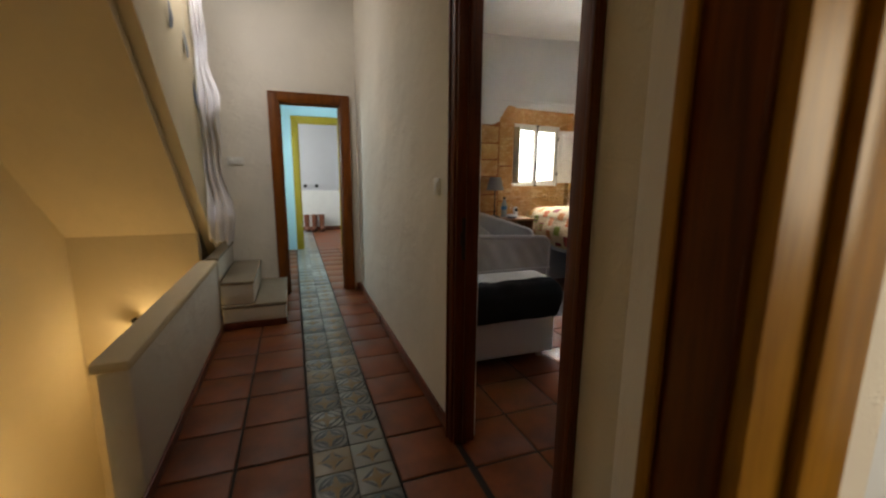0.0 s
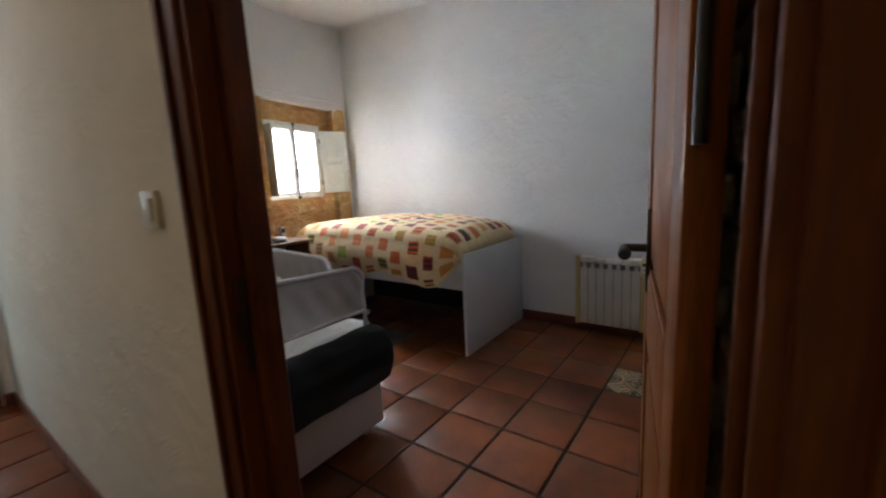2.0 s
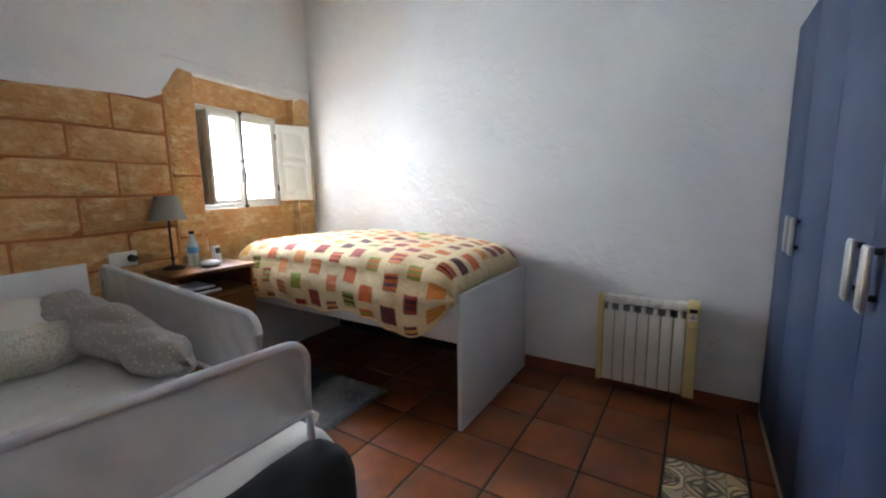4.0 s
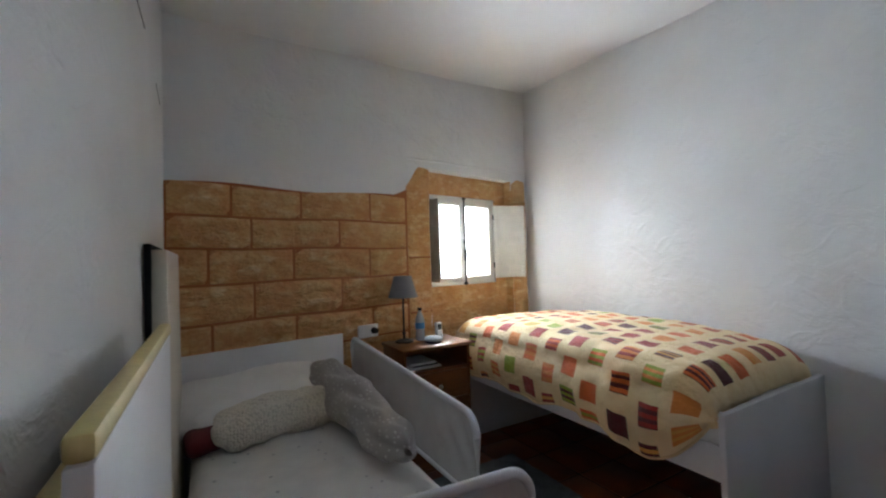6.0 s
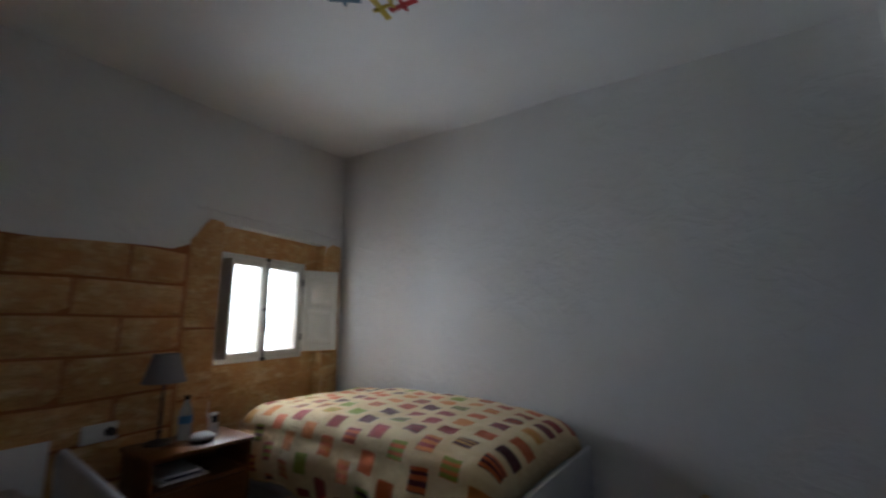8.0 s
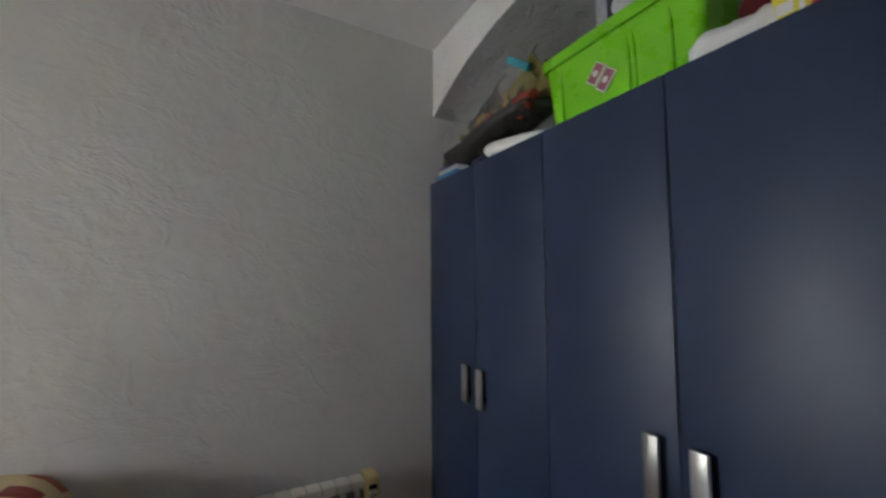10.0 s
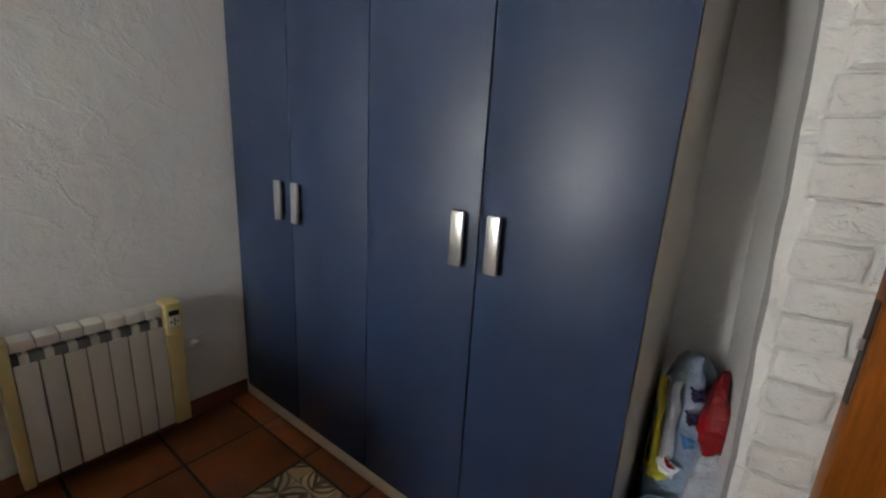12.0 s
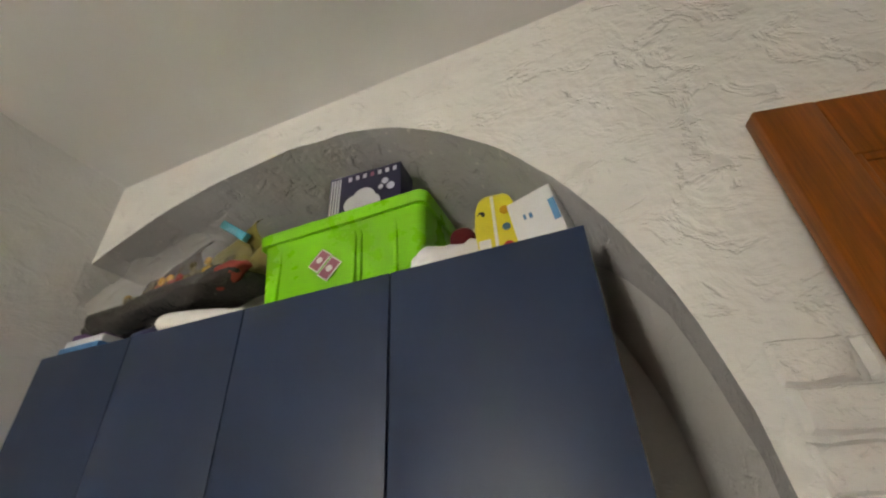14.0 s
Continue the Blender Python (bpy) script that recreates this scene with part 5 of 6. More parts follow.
# ---- bedroom: low bed by the painted stones ----
MZ = 0.60
db = thing("child_bed", (5.07, 7.15, 0), "low white bed pushed into the corner with a grey base", "bed")
part("headboard", moved(boxes(((0.06, -0.030, 0.0), (0.945, -0.012, 0.928)), bevel=0.003), WIN), WHITE_LAM, db)
part("base", boxes(((4.70, 6.275, 0.055), (5.472, 7.95, 0.375)), bevel=0.006), WHITE_LAM, db, "greyish white bed base")
for x in (4.76, 5.40):
    for y in (6.34, 7.86):
        bm = bmesh.new()
        cyl(bm, (x, y, 0.012), (x, y, 0.055), 0.016)
        lg = part("leg", bm, PLASTIC_W, db)
        bm = bmesh.new()
        cyl(bm, (x, y, 0.0), (x, y, 0.012), 0.020)
        part("foot", bm, PLASTIC_W, lg)
bm = bmesh.new()
bx(bm, (4.690, 6.235, 0.376), (5.462, 7.945, MZ - 0.006), 0.05, 5)
solo("mattress", bm, PILLOW, "white mattress of the low bed", "mattress", 180)
bm = bmesh.new()


def sheet_pt(s, t):
    x, y = 4.685 + 0.782 * s, 6.232 + 1.715 * t
    e = min(s, 1 - s) * 0.78
    drop = 0.05 * (1 - min(1, e / 0.05)) ** 2 + 0.045 * (1 - min(1, min(t, 1 - t) * 1.7 / 0.05)) ** 2
    return Vector((x, y, MZ + 0.002 - drop + 0.006 * noise.noise(Vector((x * 5, y * 4, 0))) + 0.004 * noise.noise(Vector((x * 13, y * 11, 2)))))


sheet(bm, 40, 70, sheet_pt)
solo("fitted_sheet", bm, SHEET, "pale fitted sheet printed with small grey stars", "sheet", 180)
bm = bmesh.new()
cushion(bm, pose(4.99, 7.79, MZ + 0.110, 17, 0, 10), (0.78, 0.42, 0.20), 3.2, 0.035, 1, 44, 26)
crumple(bm, 0.008, 9)
solo("pillow", bm, PILLOW, "plump white pillow against the headboard", "pillow", 180)
bm = bmesh.new()
cushion(bm, pose(5.055, 7.57, MZ + 0.09, 0, 0, 13), (0.62, 0.215, 0.185), 3.2, 0.035, 2, 44, 26)
crumple(bm, 0.010, 16)
solo("knitted_bolster", bm, KNIT, "cream knitted bolster lying before the pillow", "bolster", 180)
bm = bmesh.new()


def roll(s, t):
    """A long soft bolster lying along the guard."""
    p = Vector((5.30, 7.86, MZ + 0.16)).lerp(Vector((5.372, 6.90, MZ + 0.085)), s)
    r = (0.088 + 0.018 * math.sin(math.pi * min(1, s * 1.2)) + 0.004 * math.sin(s * 17)) * (1 if s < 0.93 else max(0.05, (1 - s) / 0.07) ** 0.5) * (1 if s > 0.04 else max(0.1, s / 0.04) ** 0.5)
    a = 2 * math.pi * t
    r *= (1.08 - 0.30 * s) * (1 + 0.34 * noise.noise(Vector((s * 7, math.cos(a) * 1.6, math.sin(a) * 1.6))) + 0.20 * abs(math.sin(a * 2.0 + s * 4)) * s)
    return p + Vector((r * 0.92 * math.cos(a), 0.02 * math.sin(3 * a), r * math.sin(a)))


sheet(bm, 70, 40, roll)
bmesh.ops.remove_doubles(bm, verts=bm.verts, dist=0.0005)
solo("dotted_bolster", bm, GREY_DOT, "long grey cotton bolster with white dots beside the bed guard", "bolster", 180)
bm = bmesh.new()
cushion(bm, pose(4.745, 7.61, MZ + 0.056, 0, 0, 6), (0.20, 0.34, 0.11), 3.2, 0.022, 31)
solo("folded_blanket", bm, RED_CLOTH, "dark red folded blanket on the low bed", "blanket", 180)


def guard(name, p0, p1, z0, z1, za, zb, label):
    """A bed guard: a padded tube frame with rounded corners, netting, and a foot post."""
    g = thing(name, ((p0[0] + p1[0]) / 2, (p0[1] + p1[1]) / 2, z0), label, "bed guard", "bed guards")
    a, b = Vector((*p0, 0)), Vector((*p1, 0))
    L = (b - a).length
    d = (b - a).normalized()
    pts = []
    r = 0.065
    def q(s, z):
        v = a + d * s
        return Vector((v.x, v.y, z))
    top = lambda s: za + (zb - za) * s / L
    pts.append(q(0.0, z0))
    for k in range(7):
        an = math.pi - k * math.pi / 12
        pts.append(q(r + r * math.cos(an), top(0) - r + r * math.sin(an)))
    for k in range(7):
        an = math.pi / 2 - k * math.pi / 12
        pts.append(q(L - r + r * math.cos(an), top(L) - r + r * math.sin(an)))
    pts.append(q(L, z0))
    bm = bmesh.new()
    pipe(bm, pts, 0.0125, 12)
    part("frame_tube", bm, TUBE, g)
    bm = bmesh.new()
    pipe(bm, [q(0.0, z1), q(L, z1)], 0.009, 10)
    part("lower_bar", bm, TUBE, g)
    bm = bmesh.new()
    nrm = Vector((-d.y, d.x, 0))

    def net(s, t):
        ss = s * L
        hi = top(ss) - 0.010
        e = min(ss, L - ss)
        if e < r:
            hi -= r - math.sqrt(max(0, r * r - (r - e) ** 2))
        z = z1 + (hi - z1) * t
        v = q(ss, z)
        return v + nrm * (0.012 * math.sin(math.pi * t) * noise.noise(Vector((ss * 6, t * 2, 0))) + 0.013 * math.sin(ss * 55 + 7 * t) * math.sin(math.pi * t) * math.exp(-e / 0.16))
    sheet(bm, 110, 14, net)
    part("netting", bm, NET, g, "", 180)
    bm = bmesh.new()
    cyl(bm, q(L - 0.004, z1 - 0.005) + nrm * 0.006, q(L - 0.004, z1 - 0.005) - nrm * 0.03, 0.012, None, 12)
    part("catch", bm, PLASTIC_W, g)


guard("bed_guard", (5.475, 7.86), (5.475, 6.60), MZ - 0.06, MZ + 0.02, 0.945, 0.885, "white netting bed guard along the side of the low bed")
guard("bed_guard", (4.72, 6.268), (5.395, 6.268), MZ - 0.012, 0.675, 0.915, 0.890, "white netting bed guard across the foot of the low bed")
# dark fleece thrown over the foot end
bm = bmesh.new()


def fleece(s, t):
    x = 4.70 + 0.72 * s
    w = noise.noise(Vector((x * 5, t * 2, 3)))
    path = [(6.245, 0.585), (6.20, 0.607), (6.135, 0.595), (6.105, 0.54), (6.10, 0.47), (6.125, 0.405 + 0.02 * w), (6.16, 0.385)]
    k = t * (len(path) - 1)
    i = min(int(k), len(path) - 2)
    u = k - i
    y, z = (path[i][c] * (1 - u) + path[i + 1][c] * u for c in (0, 1))
    e = min(1, (1 - s) / 0.07)
    return Vector((x, 6.2 + (y - 6.2) * (0.5 + 0.5 * e) + 0.014 * w, 0.5 + (z - 0.5) * (0.55 + 0.45 * e) + 0.012 * noise.noise(Vector((x * 9, t * 5, 0)))))


sheet(bm, 40, 30, fleece, 0.02)
solo("fleece_blanket", bm, BLACK_CLOTH, "charcoal fleece blanket hanging over the foot of the low bed", "blanket", 180)
# boards leaning between bed and wall
lb = thing("loose_board", (4.651, 6.44, 0), "white laminate board with a yellowed edge standing beside the bed", "board", "boards against the wall")
part("panel", boxes(((4.640, 6.02, 0.0), (4.664, 6.88, 1.195)), bevel=0.003), WHITE_LAM, lb)
part("edge_strip", boxes(((4.638, 6.02, 1.1955), (4.666, 6.88, 1.225)), bevel=0.008), YELLOWED, lb, "yellowed wooden edge")
lb = thing("loose_board", (4.597, 6.45, 0), "narrow white board with a yellowed edge against the wall", "board", "boards against the wall")
part("panel", boxes(((4.586, 6.10, 0.0), (4.608, 6.82, 1.085)), bevel=0.003), WHITE_LAM, lb)
part("edge_strip", boxes(((4.584, 6.10, 1.0855), (4.611, 6.82, 1.125)), bevel=0.008), YELLOWED, lb, "yellowed wooden edge")
fc = thing("folded_cot", (4.61, 7.55, 0), "tall cream folded cot panel leaning against the wall", "cot panel")
part("panel", moved(boxes(((0.0, 0.0, 0.0), (0.062, 0.62, 1.44)), bevel=0.004), pose(4.592, 7.22, 0, 0, -0.8, 0)), CREAM_LAM, fc)
# shadow between cot panel and wall, made as a black strip
part("spine", boxes(((4.571, 7.20, 0.0), (4.590, 7.80, 1.46)), bevel=0.003), BLACK_CLOTH, fc, "black strip standing in for the shadow gap")

# ---- bedroom: nightstand and what stands on it ----
NX0, NX1, NY0, NY1, NT = 5.79, 6.27, 7.84, 8.185, 0.830
ns = thing("nightstand", (6.03, 8.01, 0), "honey-brown wooden nightstand with an open shelf and drawer", "nightstand")
part("top", boxes(((NX0 - 0.012, NY0 - 0.012, NT - 0.022), (NX1 + 0.012, NY1, NT)), bevel=0.005), NIGHTWOOD, ns)
for x in (NX0, NX1 - 0.018):
    part("side_panel", boxes(((x, NY0, 0.0), (x + 0.018, NY1 - 0.004, NT - 0.0225)), bevel=0.002), NIGHTWOOD, ns)
part("back_panel", boxes(((NX0 + 0.0185, NY1 - 0.012, 0.05), (NX1 - 0.0185, NY1 - 0.006, NT - 0.0225))), NIGHTWOOD, ns)
part("shelf", boxes(((NX0 + 0.0185, NY0 + 0.004, 0.665), (NX1 - 0.0185, NY1 - 0.0125, 0.680))), NIGHTWOOD, ns)
part("bottom_panel", boxes(((NX0 + 0.0185, NY0 + 0.004, 0.05), (NX1 - 0.0185, NY1 - 0.0125, 0.066))), NIGHTWOOD, ns)
for z0, z1 in ((0.485, 0.660), (0.285, 0.480), (0.072, 0.280)):
    dr = part("drawer_front", boxes(((NX0 + 0.020, NY0 - 0.006, z0), (NX1 - 0.020, NY0 + 0.014, z1)), bevel=0.004), NIGHTWOOD, ns)
    bm = bmesh.new()
    cyl(bm, (6.03, NY0 - 0.006, (z0 + z1) / 2), (6.03, NY0 - 0.018, (z0 + z1) / 2), 0.006)
    bmesh.ops.create_uvsphere(bm, u_segments=14, v_segments=8, radius=0.014, matrix=Matrix.Translation((6.03, NY0 - 0.026, (z0 + z1) / 2)))
    part("knob", bm, CHROME, dr, "round metal knob", 60)
for k, (a, b, z) in enumerate(((5.86, 6.08, 0.0), (5.88, 6.06, 0.016), (5.85, 6.04, 0.029))):
    bm = boxes(((a, NY0 + 0.05, 0.681 + z), (b, NY1 - 0.08, 0.681 + z + 0.0125)), bevel=0.002)
    solo("book", bm, (PAPER, DARKBLUE_CARD, PALE_CARD)[k], "thin book lying on the nightstand shelf", "book", 40, "books on the nightstand shelf")

lx, ly = 5.905, 8.085
lp = thing("table_lamp", (lx, ly, NT), "small black table lamp with a grey fabric shade, switched off", "table lamp")
bm = bmesh.new()
cyl(bm, (lx, ly, NT), (lx, ly, NT + 0.010), 0.062, 0.060, 28)
cyl(bm, (lx, ly, NT + 0.010), (lx, ly, NT + 0.024), 0.058, 0.018, 28)
part("base", bm, BLACK_METAL, lp)
bm = bmesh.new()
cyl(bm, (lx, ly, NT + 0.02), (lx, ly, NT + 0.36), 0.007, 0.006, 12)
bmesh.ops.create_uvsphere(bm, u_segments=12, v_segments=8, radius=0.012, matrix=Matrix.Translation((lx, ly, NT + 0.06)))
part("stem", bm, BLACK_METAL, lp)
bm = bmesh.new()
ra, rb, za, zb = 0.100, 0.060, NT + 0.305, NT + 0.445
sheet(bm, 36, 4, lambda s, t: Vector((lx + (ra + (rb - ra) * t) * math.cos(2 * math.pi * s), ly + (ra + (rb - ra) * t) * math.sin(2 * math.pi * s), za + (zb - za) * t)), 0.002)
bmesh.ops.remove_doubles(bm, verts=bm.verts, dist=0.0003)
sd = part("shade", bm, SHADE, lp, "grey fabric shade", 60)
for r, z in ((ra, za), (rb, zb)):
    bm = bmesh.new()
    pipe(bm, [(lx + r * math.cos(2 * math.pi * k / 32), ly + r * math.sin(2 * math.pi * k / 32), z) for k in range(33)], 0.0025, 6)
    part("rim", bm, SHADE, sd)
bm = bmesh.new()
bmesh.ops.create_uvsphere(bm, u_segments=14, v_segments=10, radius=0.024, matrix=Matrix.Translation((lx, ly, NT + 0.385)))
part("bulb", bm, PLASTIC_W, lp, "unlit white bulb", 180)

bt = thing("water_bottle", (6.015, 8.06, NT), "small clear plastic water bottle with a blue label", "bottle")
bm = bmesh.new()
prof = [(0.0, 0.0), (0.030, 0.002), (0.033, 0.012), (0.032, 0.06), (0.030, 0.085), (0.032, 0.115), (0.031, 0.145), (0.020, 0.175), (0.0135, 0.19), (0.0135, 0.205)]
sheet(bm, 24, len(prof) - 1, lambda s, t: Vector((6.015 + prof[round(t * (len(prof) - 1))][0] * math.cos(2 * math.pi * s), 8.06 + prof[round(t * (len(prof) - 1))][0] * math.sin(2 * math.pi * s), NT + 0.001 + prof[round(t * (len(prof) - 1))][1])))
bmesh.ops.remove_doubles(bm, verts=bm.verts, dist=0.0003)
part("body", bm, WATER_PLASTIC, bt, "", 60)
bm = bmesh.new()
cyl(bm, (6.015, 8.06, NT + 0.085), (6.015, 8.06, NT + 0.125), 0.0335, None, 24)
part("label", bm, BLUE_PRINT, bt, "blue paper label")
bm = bmesh.new()
cyl(bm, (6.015, 8.06, NT + 0.205), (6.015, 8.06, NT + 0.225), 0.0155, None, 18)
part("cap", bm, SCREEN, bt, "dark screw cap")
nl = thing("alarm_clock", (6.06, 7.96, NT), "round pale bedside gadget, low and domed", "alarm clock")
bm = bmesh.new()
bmesh.ops.create_uvsphere(bm, u_segments=28, v_segments=12, radius=0.062, matrix=pose(6.06, 7.955, NT + 0.022) @ Matrix.Diagonal((1, 1, 0.36, 1)))
part("dome", bm, PALE_CARD, nl, "", 180)
bm = bmesh.new()
cyl(bm, (6.06, 7.955, NT), (6.06, 7.955, NT + 0.016), 0.055, None, 28)
part("base", bm, SCREEN, nl)
ph = thing("cordless_phone", (6.155, 8.04, NT), "white cordless phone standing upright with a dark display", "phone")
PH = pose(6.155, 8.04, NT, -6, 0, 12)
part("handset", moved(boxes(((-0.026, -0.014, 0.0), (0.026, 0.014, 0.115)), bevel=0.008), PH), PLASTIC_W, ph)
part("display", moved(boxes(((-0.019, -0.0165, 0.062), (0.019, -0.0135, 0.100)), bevel=0.001), PH), SCREEN, ph)
bm = bmesh.new()
for i in range(3):
    for j in range(3):
        bx(bm, (-0.018 + 0.013 * i, -0.0158, 0.014 + 0.015 * j), (-0.009 + 0.013 * i, -0.0138, 0.023 + 0.015 * j), 0.0006, 1)
part("keypad", moved(bm, PH), PALE_CARD, ph)

ol = thing("wall_socket", WIN @ Vector((1.13, -0.02, 0.915)), "white double wall socket with a black plug in it", "socket")
part("plate", moved(boxes(((1.055, -0.030, 0.875), (1.205, -0.016, 0.960)), bevel=0.004), WIN), PLASTIC_W, ol)
bm = bmesh.new()
cyl(bm, (1.17, -0.065, 0.918), (1.17, -0.030, 0.918), 0.018, 0.022)
part("plug", moved(bm, WIN), BLACK_METAL, ol, "black plug")
bm = bmesh.new()
cyl(bm, (1.095, -0.0325, 0.918), (1.095, -0.029, 0.918), 0.020)
part("socket_well", moved(bm, WIN), PLASTIC_W, ol)

# rug
bm = bmesh.new()


def rug_pt(s, t):
    x, y = 5.62 + 0.97 * s, 6.985 + 0.84 * t
    e = min(s * 0.97, (1 - s) * 0.97, t * 0.84, (1 - t) * 0.84)
    return Vector((x + 0.01 * noise.noise(Vector((0, y * 14, 1))), y + 0.012 * noise.noise(Vector((x * 14, 0, 5))), 0.004 + min(1, e / 0.02) * (0.014 + 0.010 * abs(noise.noise(Vector((x * 42, y * 42, 0)))))))


sheet(bm, 90, 80, rug_pt)
solo("rug", bm, RUG, "grey shaggy bedside rug on the terracotta floor", "rug", 180)

# cracks in the west wall's plaster
bm = bmesh.new()
rg = random.Random(3)
CRACKS = ((6.97, 2.33, 6.955, 2.25), (6.955, 2.25, 7.33, 2.26), (7.70, 2.20, 7.86, 2.165))
for y0, z0, y1, z1 in CRACKS:
    pipe(bm, [(XW + 0.0205, y0 + (y1 - y0) * k / 8 + rg.uniform(-0.012, 0.012), z0 + (z1 - z0) * k / 8) for k in range(9)], 0.0014, 5)
fixed("trim_plaster_crack", bm, [DARK_GAP])

# mobile of toy aeroplanes


def plane(at, turn, mat, label):
    t = thing("toy_aeroplane", at, label, "toy aeroplane", "aeroplanes of the mobile")
    m = Matrix.Translation(at) @ Matrix.Rotation(radians(turn), 4, "Z")
    bm = bmesh.new()
    cyl(bm, (-0.045, 0, 0), (0.020, 0, 0), 0.005, 0.0105, 14)
    cyl(bm, (0.020, 0, 0), (0.040, 0, 0), 0.0105, 0.006, 14)
    part("fuselage", moved(bm, m), mat, t)
    bm = boxes(((-0.004, -0.062, -0.004), (0.022, 0.062, 0.000)), bevel=0.0015)
    part("wing", moved(bm, m), mat, t)
    bm = boxes(((-0.046, -0.022, 0.000), (-0.034, 0.022, 0.003)), ((-0.046, -0.0015, 0.003), (-0.034, 0.0015, 0.022)), bevel=0.001)
    part("tail", moved(bm, m), mat, t)
    bm = boxes(((0.040, -0.002, -0.020), (0.042, 0.002, 0.020)), bevel=0.0008)
    part("propeller", moved(bm, m), PLASTIC_W, t)
    bm = bmesh.new()
    cyl(bm, (0.005, 0, 0.0), (0.005, 0, 2.905 - at[2]), 0.0012, None, 6)
    part("thread", moved(bm, m), PLASTIC_W, t)


plane((5.845, 6.695, 2.645), 40, BLUE_TOY, "blue wooden toy aeroplane hanging by a thread")
plane((5.965, 6.61, 2.64), 100, YELLOW_TOY, "yellow wooden toy aeroplane hanging by a thread")
plane((6.01, 6.55, 2.66), 10, RED_TOY, "red wooden toy aeroplane hanging by a thread")

# ---- hall ----


def wall_plate(m, w, h, label, rockers):
    s = thing("light_switch", m.translation, label, "light switch")
    part("plate", moved(boxes(((-w / 2, -0.010, -h / 2), (w / 2, 0.0, h / 2)), bevel=0.003), m), PLASTIC_W, s)
    for k in range(rockers):
        c = (k - (rockers - 1) / 2) * (w / rockers)
        part("rocker", moved(boxes(((c - 0.022, -0.0145, -0.025), (c + 0.022, -0.0095, 0.025)), bevel=0.002), m), PLASTIC_W, s)


wall_plate(pose(XH, 5.885, 1.238) @ FROM_HALL, 0.078, 0.082, "white plastic light switch on the hall wall", 1)
wall_plate(pose(3.25, 8.55, 1.42), 0.155, 0.080, "white double switch plate beside the hall door", 2)

sp = thing("stair_spotlight", (2.50, 7.85, 0.06), "small lit black spotlight on the stairwell wall", "spotlight")
bm = bmesh.new()
cyl(bm, (2.50, 7.849, 0.085), (2.50, 7.80, 0.085), 0.012)
cyl(bm, (2.485, 7.80, 0.115), (2.535, 7.76, 0.045), 0.024, 0.034, 18)
part("housing", bm, BLACK_METAL, sp)
bm = bmesh.new()
cyl(bm, (2.5345, 7.7605, 0.0457), (2.538, 7.757, 0.041), 0.028, None, 18)
part("lens", bm, BULB, sp)

# voile hanging at the stair corner
bm = bmesh.new()


def voile(s, t):
    z = 2.95 - 2.22 * t
    w = 0.085 + 0.10 * t + 0.028 * math.sin(t * 15.0 + 0.5) + 0.012 * math.sin(t * 31.0)
    x = 3.088 + w * s
    pleat = 0.030 * math.sin(s * 19 + 3.0 * math.sin(t * 5)) * (0.5 + 0.7 * t)
    y = 7.86 + pleat + 0.05 * noise.noise(Vector((s * 3, t * 9, 0))) - 0.05 * math.sin(t * 15.0)
    return Vector((x, y, z + 0.04 * s * math.sin(t * 12) + (0.05 * noise.noise(Vector((s * 6, t * 4, 5))) if t > 0.02 else 0)))


sheet(bm, 40, 110, voile, 0.002)
solo("hanging_voile", bm, DRAPE, "pale lilac voile cloth hanging in folds above the steps", "drapery", 180)
for k, (y, z, h) in enumerate(((7.22, 2.22, 0.17), (7.62, 2.14, 0.19), (7.82, 1.78, 0.24), (7.95, 2.42, 0.2))):
    bm = bmesh.new()
    sheet(bm, 6, 16, lambda s, t: Vector((3.085 + 0.008 * math.sin(3 * t + k), y + (s - 0.5) * 0.085 * math.sin(math.pi * min(1, 0.04 + t * 0.96)) ** 0.7 * (0.5 + 0.9 * (1 - t)), z + h * t)), 0.002)
    fe = solo("paper_feather", bm, FEATHER, "grey-blue paper feather hanging by the stairs", "paper feather", 60, "feathers by the stairs")
    bm = bmesh.new()
    cyl(bm, (3.085, y, z + h), (3.085, y, 3.05), 0.001, None, 5)
    part("thread", bm, PLASTIC_W, fe)

# boots in the far room, and the knobs on its wall


def boot(at, turn):
    b = thing("boot", at, "brown leather ankle-high boot standing by the wall", "boot", "boots in the far room")
    m = Matrix.Translation(at) @ Matrix.Rotation(radians(turn), 4, "Z")
    bm = bmesh.new()
    cyl(bm, (0, 0, 0.09), (0, 0.01, 0.38), 0.055, 0.068, 18)
    part("shaft", moved(bm, m), LEATHER, b)
    bm = bmesh.new()
    cushion(bm, pose(0, -0.075, 0.062), (0.10, 0.27, 0.10), 2.6, 0.004, 1)
    part("upper", moved(bm, m), LEATHER, b, "", 180)
    bm = boxes(((-0.046, -0.20, 0.0), (0.046, 0.055, 0.022)), bevel=0.008)
    part("sole", moved(bm, m), BLACK_CLOTH, b)
    bm = boxes(((-0.042, 0.0, 0.022), (0.042, 0.055, 0.04)), bevel=0.004)
    part("heel", moved(bm, m), BLACK_CLOTH, b)


boot((4.04, 13.80, 0), 10)
boot((4.21, 13.80, 0), -14)
boot((4.37, 13.82, 0), 4)
for x in (4.05, 4.30):
    bm = bmesh.new()
    cyl(bm, (x, 14.02, 1.03), (x, 13.97, 1.03), 0.02)
    cyl(bm, (x, 13.97, 1.03), (x, 13.94, 1.03), 0.042, 0.036, 16)
    solo("robe_hook", bm, BLACK_METAL, "dark round robe hook on the grey wall", "robe hook", 40, "knobs in the far room")

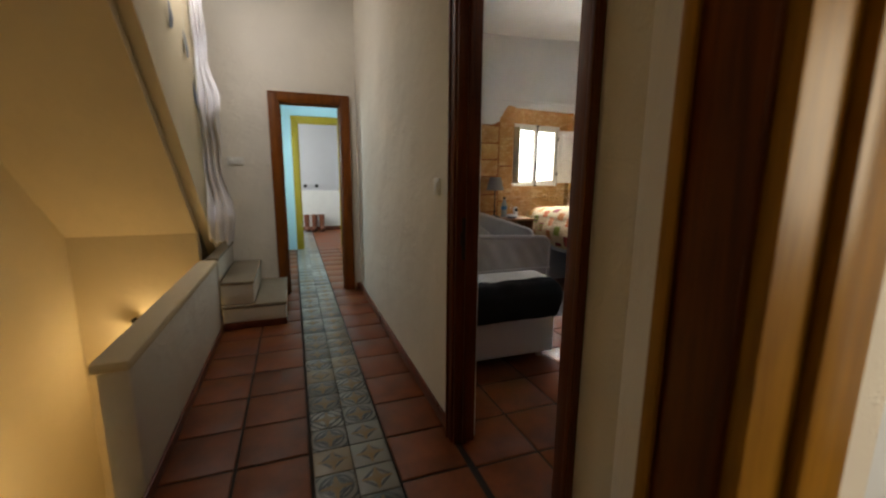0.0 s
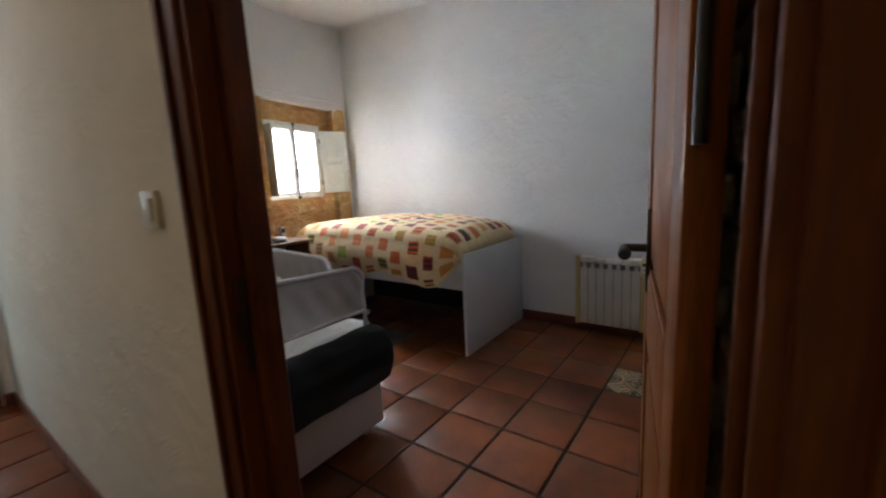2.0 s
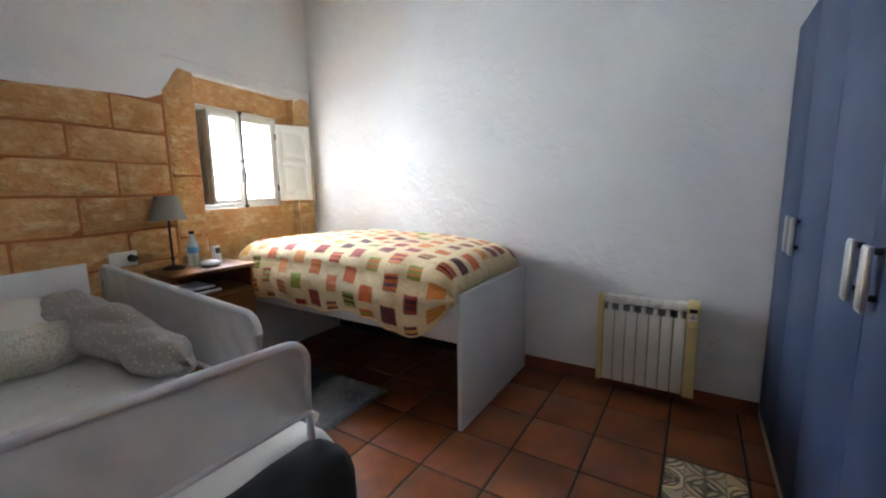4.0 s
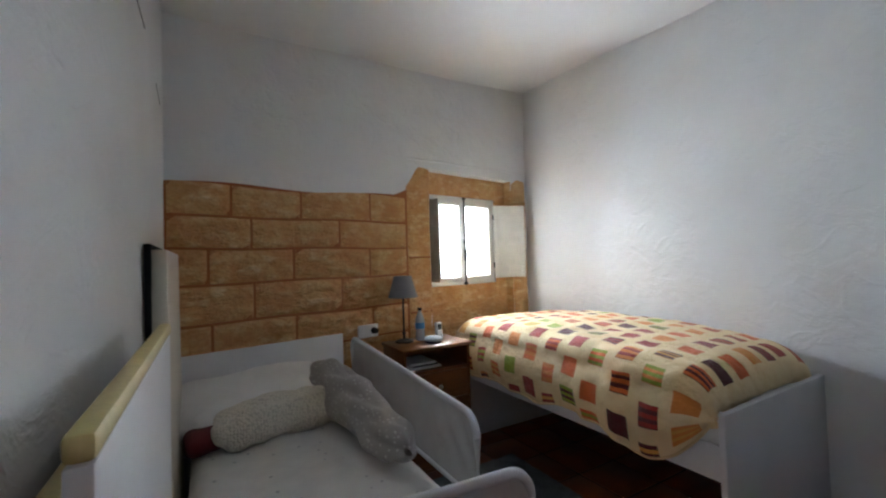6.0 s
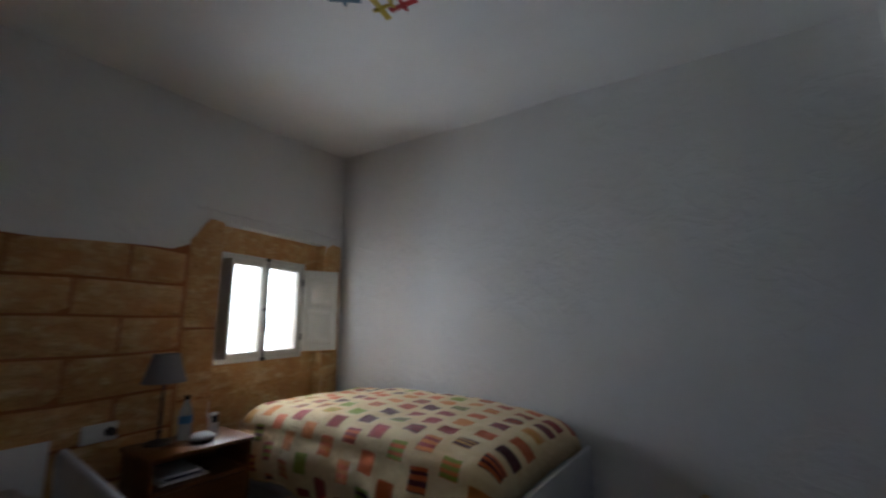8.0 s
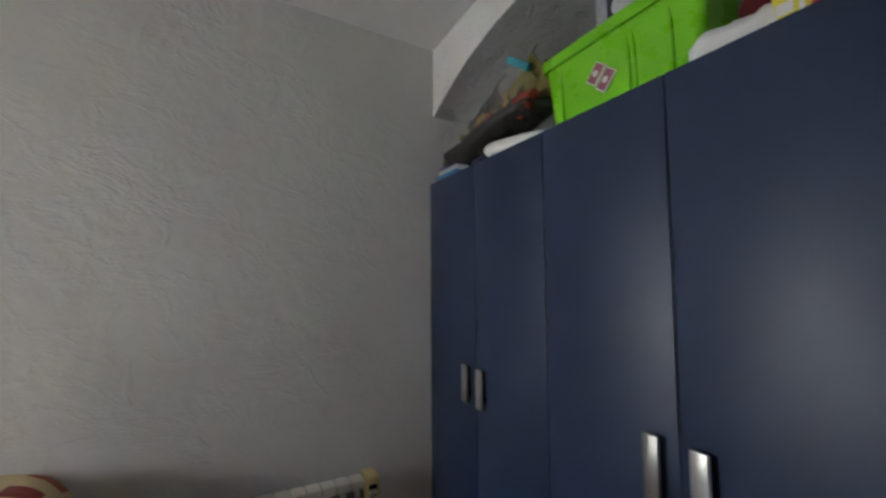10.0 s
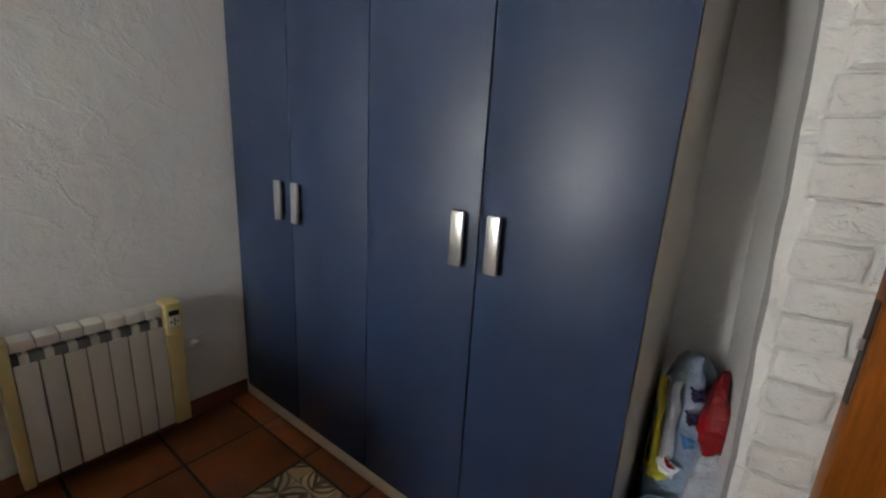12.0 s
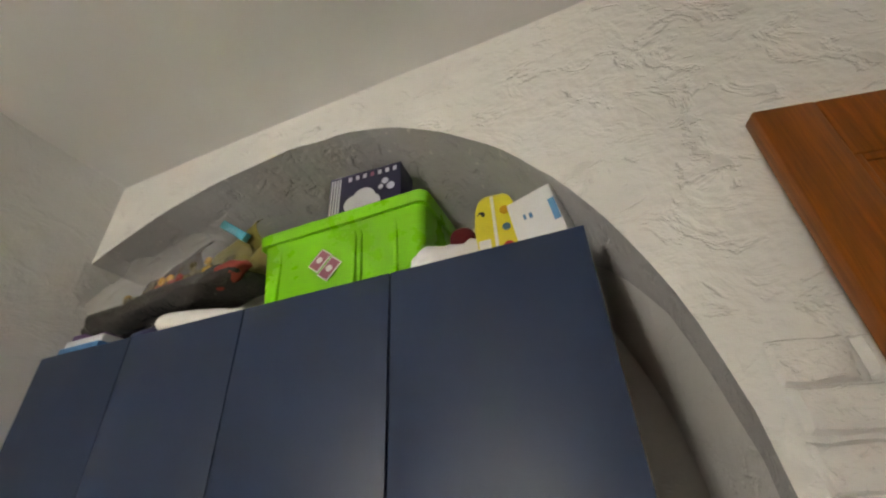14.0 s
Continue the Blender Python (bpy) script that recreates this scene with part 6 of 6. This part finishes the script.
# ---- pieces of walls and floors, last ----


def add_piece(name, me, parent, loc, m=None):
    ob = new(name, me)
    ob.parent = parent
    ob.matrix_basis = m if m is not None else Matrix.Translation(loc)
    return ob


def chipped(w, d, h, bevel, rough, seed, cuts=2, smooth=60, mat=None, name="piece"):
    """A block with soft, uneven edges, centred on its base."""
    bm = bmesh.new()
    bx(bm, (-w / 2, -d / 2, 0), (w / 2, d / 2, h), bevel, 1)
    for v in bm.verts:
        v.co += noise.noise_vector(v.co * 21 + Vector((seed * 1.7, seed * 0.6, 0.3))) * rough
    return mesh_of(name, bm, mat, smooth)


# painted stones on the window wall
field = bpy.data.objects["wall_stone_field"]
courses = [(1.655, 1.815), (1.482, 1.640), (1.290, 1.468), (1.082, 1.275), (0.880, 1.066), (0.680, 0.866), (0.480, 0.666), (0.280, 0.466), (0.08, 0.266)]
breaks = [[0.31, 0.70, 1.18], [0.413, 0.95], [0.195, 0.65, 1.17], [0.424, 0.96], [0.21, 0.66, 1.185], [0.42, 0.95], [0.20, 0.65, 1.17], [0.42, 0.95], [0.2, 0.66, 1.18]]
for r, ((z0, z1), bs) in enumerate(zip(courses, breaks)):
    us = [0.004, *bs, 1.478]
    for k, (a, b) in enumerate(zip(us, us[1:])):
        bm = bmesh.new()
        j = 0.007
        up = 0.02 if r == 0 else 0.0

        def f(s, t):
            u = a + j + (b - a - 2 * j) * s
            zt = z1 + up * u + (0.012 * math.sin(u * 6 + 1) if r == 0 else 0.004 * math.sin(u * 7 + r)) + (0.012 * u / 1.48 if r in (1,) else 0)
            zb = z0 + 0.012 * u / 1.48 * (r == 0) + 0.004 * math.sin(u * 7 + r + 1)
            z = zb + (zt - zb) * t
            e = min((u - a - j), (b - j - u), (z - zb), (zt - z))
            return Vector((u, -0.004 - 0.017 * min(1, max(0, e) / 0.016) - 0.007 * noise.noise(Vector((u * 9, z * 12, r))) * min(1, max(0, e) / 0.02), z))
        sheet(bm, 10, 6, f)
        add_piece("stone", mesh_of("stone", moved(bm, WIN), OCHRE, 180), field, (0, 0, 0))

# whitewashed bricks of the pier beside the niche
pier = bpy.data.objects["wall_south"]
BH = 0.070


def brick(w, h, seed):
    """A limewashed brick face with chipped, uneven edges, facing local y."""
    bm = bmesh.new()

    def f(s, t):
        k = min(4, int(t * 4 + 0.001))
        z = (0.0, 0.09, 0.5, 0.91, 1.0)[k] * h
        i = min(8, int(s * 8 + 0.001))
        x = ((0.0, 0.03, 0.2, 0.35, 0.5, 0.65, 0.8, 0.97, 1.0)[i] - 0.5) * w
        e = min(x + w / 2, w / 2 - x, z, h - z)
        k = min(1, max(0, e) / 0.004)
        q = Vector((x * 16 + seed * 3.1, z * 24, seed * 1.7))
        chip = max(0.0, noise.noise(q * 1.3 + Vector((5, 2, 1))) - 0.08) * 0.034
        return Vector((x + 0.005 * noise.noise(q * 2), -0.012 + 0.016 * k + k * (0.005 * noise.noise(q * 2.2) - chip), z + 0.005 * noise.noise(q * 1.4 + Vector((9, 0, 0)))))
    sheet(bm, 8, 4, f)
    return mesh_of("brick", bm, BRICKWASH, 35)


kinds = [brick(0.222, BH - 0.004, s) for s in range(9)]
half = [brick(0.106, BH - 0.004, s + 20) for s in range(4)]
rg = random.Random(11)
PIER = math.degrees(math.atan2(0.165, 5.40 - XW))


def on_pier(x, z, tilt):
    return pose(x, YA - 0.165 * (5.40 - x) / (5.40 - XW) + 0.017 + rg.uniform(-0.003, 0.004), z, 0, tilt, PIER)


for r in range(25):
    z = 0.01 + BH * r
    edge = 5.345 + 0.05 * min(1, z / 1.3)
    x = edge - (0.0 if r % 2 else 0.115)
    if r % 2 == 0:
        add_piece("brick", half[r % 4], pier, (0, 0, 0), on_pier(edge - 0.056, z, 0))
    while x > 4.80:
        add_piece("brick", kinds[rg.randrange(9)], pier, (0, 0, 0), on_pier(x - 0.116 + rg.uniform(-0.004, 0.004), z + rg.uniform(-0.004, 0.004), rg.uniform(-1.0, 1.0)))
        x -= 0.230

# floor tiles
floor = bpy.data.objects["floor"]
TJ = 0.013
CACHE = {}


def tile(w, d, mat, key):
    if key not in CACHE:
        bm = bmesh.new()
        bx(bm, (-w / 2, -d / 2, -0.010), (w / 2, d / 2, 0.0), 0.0045, 2)
        for v in bm.verts:
            if abs(v.co.z) < 0.001:
                v.co.z = 0.0
        CACHE[key] = mesh_of("floor_tile", bm, mat, 50)
    return CACHE[key]


def lay(x0, x1, y0, y1, mat, ox, oy, tag, only=None, TP=0.3185):
    """Tiles on a grid through (ox, oy), cut at the borders of the area."""
    i0, i1 = math.floor((x0 - ox) / TP), math.ceil((x1 - ox) / TP)
    j0, j1 = math.floor((y0 - oy) / TP), math.ceil((y1 - oy) / TP)
    for i in range(i0, i1):
        for k in range(j0, j1):
            a, b = max(x0, ox + TP * i + TJ / 2), min(x1, ox + TP * (i + 1) - TJ / 2)
            c, d = max(y0, oy + TP * k + TJ / 2), min(y1, oy + TP * (k + 1) - TJ / 2)
            if b - a < 0.02 or d - c < 0.02:
                continue
            m = DECO if only == (i, k) else mat
            key = (tag, round(b - a, 3), round(d - c, 3), m.name)
            add_piece("floor_tile", tile(b - a, d - c, m, key), floor, ((a + b) / 2, (c + d) / 2, rng_tile.uniform(-0.0012, 0.0)))


rng_tile = random.Random(5)
lay(XH - 0.0, XE, YB, 8.50, TERRA, 5.460, 5.420, "bed", (3, -1), 0.329)
lay(3.157, 3.785, 2.40, 8.55, TERRA, 3.460, 6.08, "hall")
lay(4.135, XJ + 0.018, 2.40, 4.27, TERRA, 4.135, 6.08, "hall")
lay(4.135, XH, 4.27, 8.55, TERRA, 4.135, 6.08, "hall")
lay(3.36, 3.785, 8.55, 11.4, TERRA, 3.460, 6.08, "far")
lay(4.135, 5.6, 8.55, 11.4, TERRA, 4.135, 6.08, "far")
for k in range(68):
    y = 2.42 + 0.1715 * k
    for x in (3.873, 4.0455):
        add_piece("floor_tile", tile(0.1695, 0.1685, CEMENT, "cement"), floor, (x, y, -0.0005))
fixed("floor_far_room", boxes(((2.4, 11.4, -0.006), (3.80, 13.98, -0.001)), ((4.145, 11.4, -0.006), (5.3, 13.98, -0.001))), [TERRA])
fixed("floor_side_room", boxes(((XJ + 0.02, 2.45, -0.006), (6.5, 4.19, 0.0))), [TERRA])
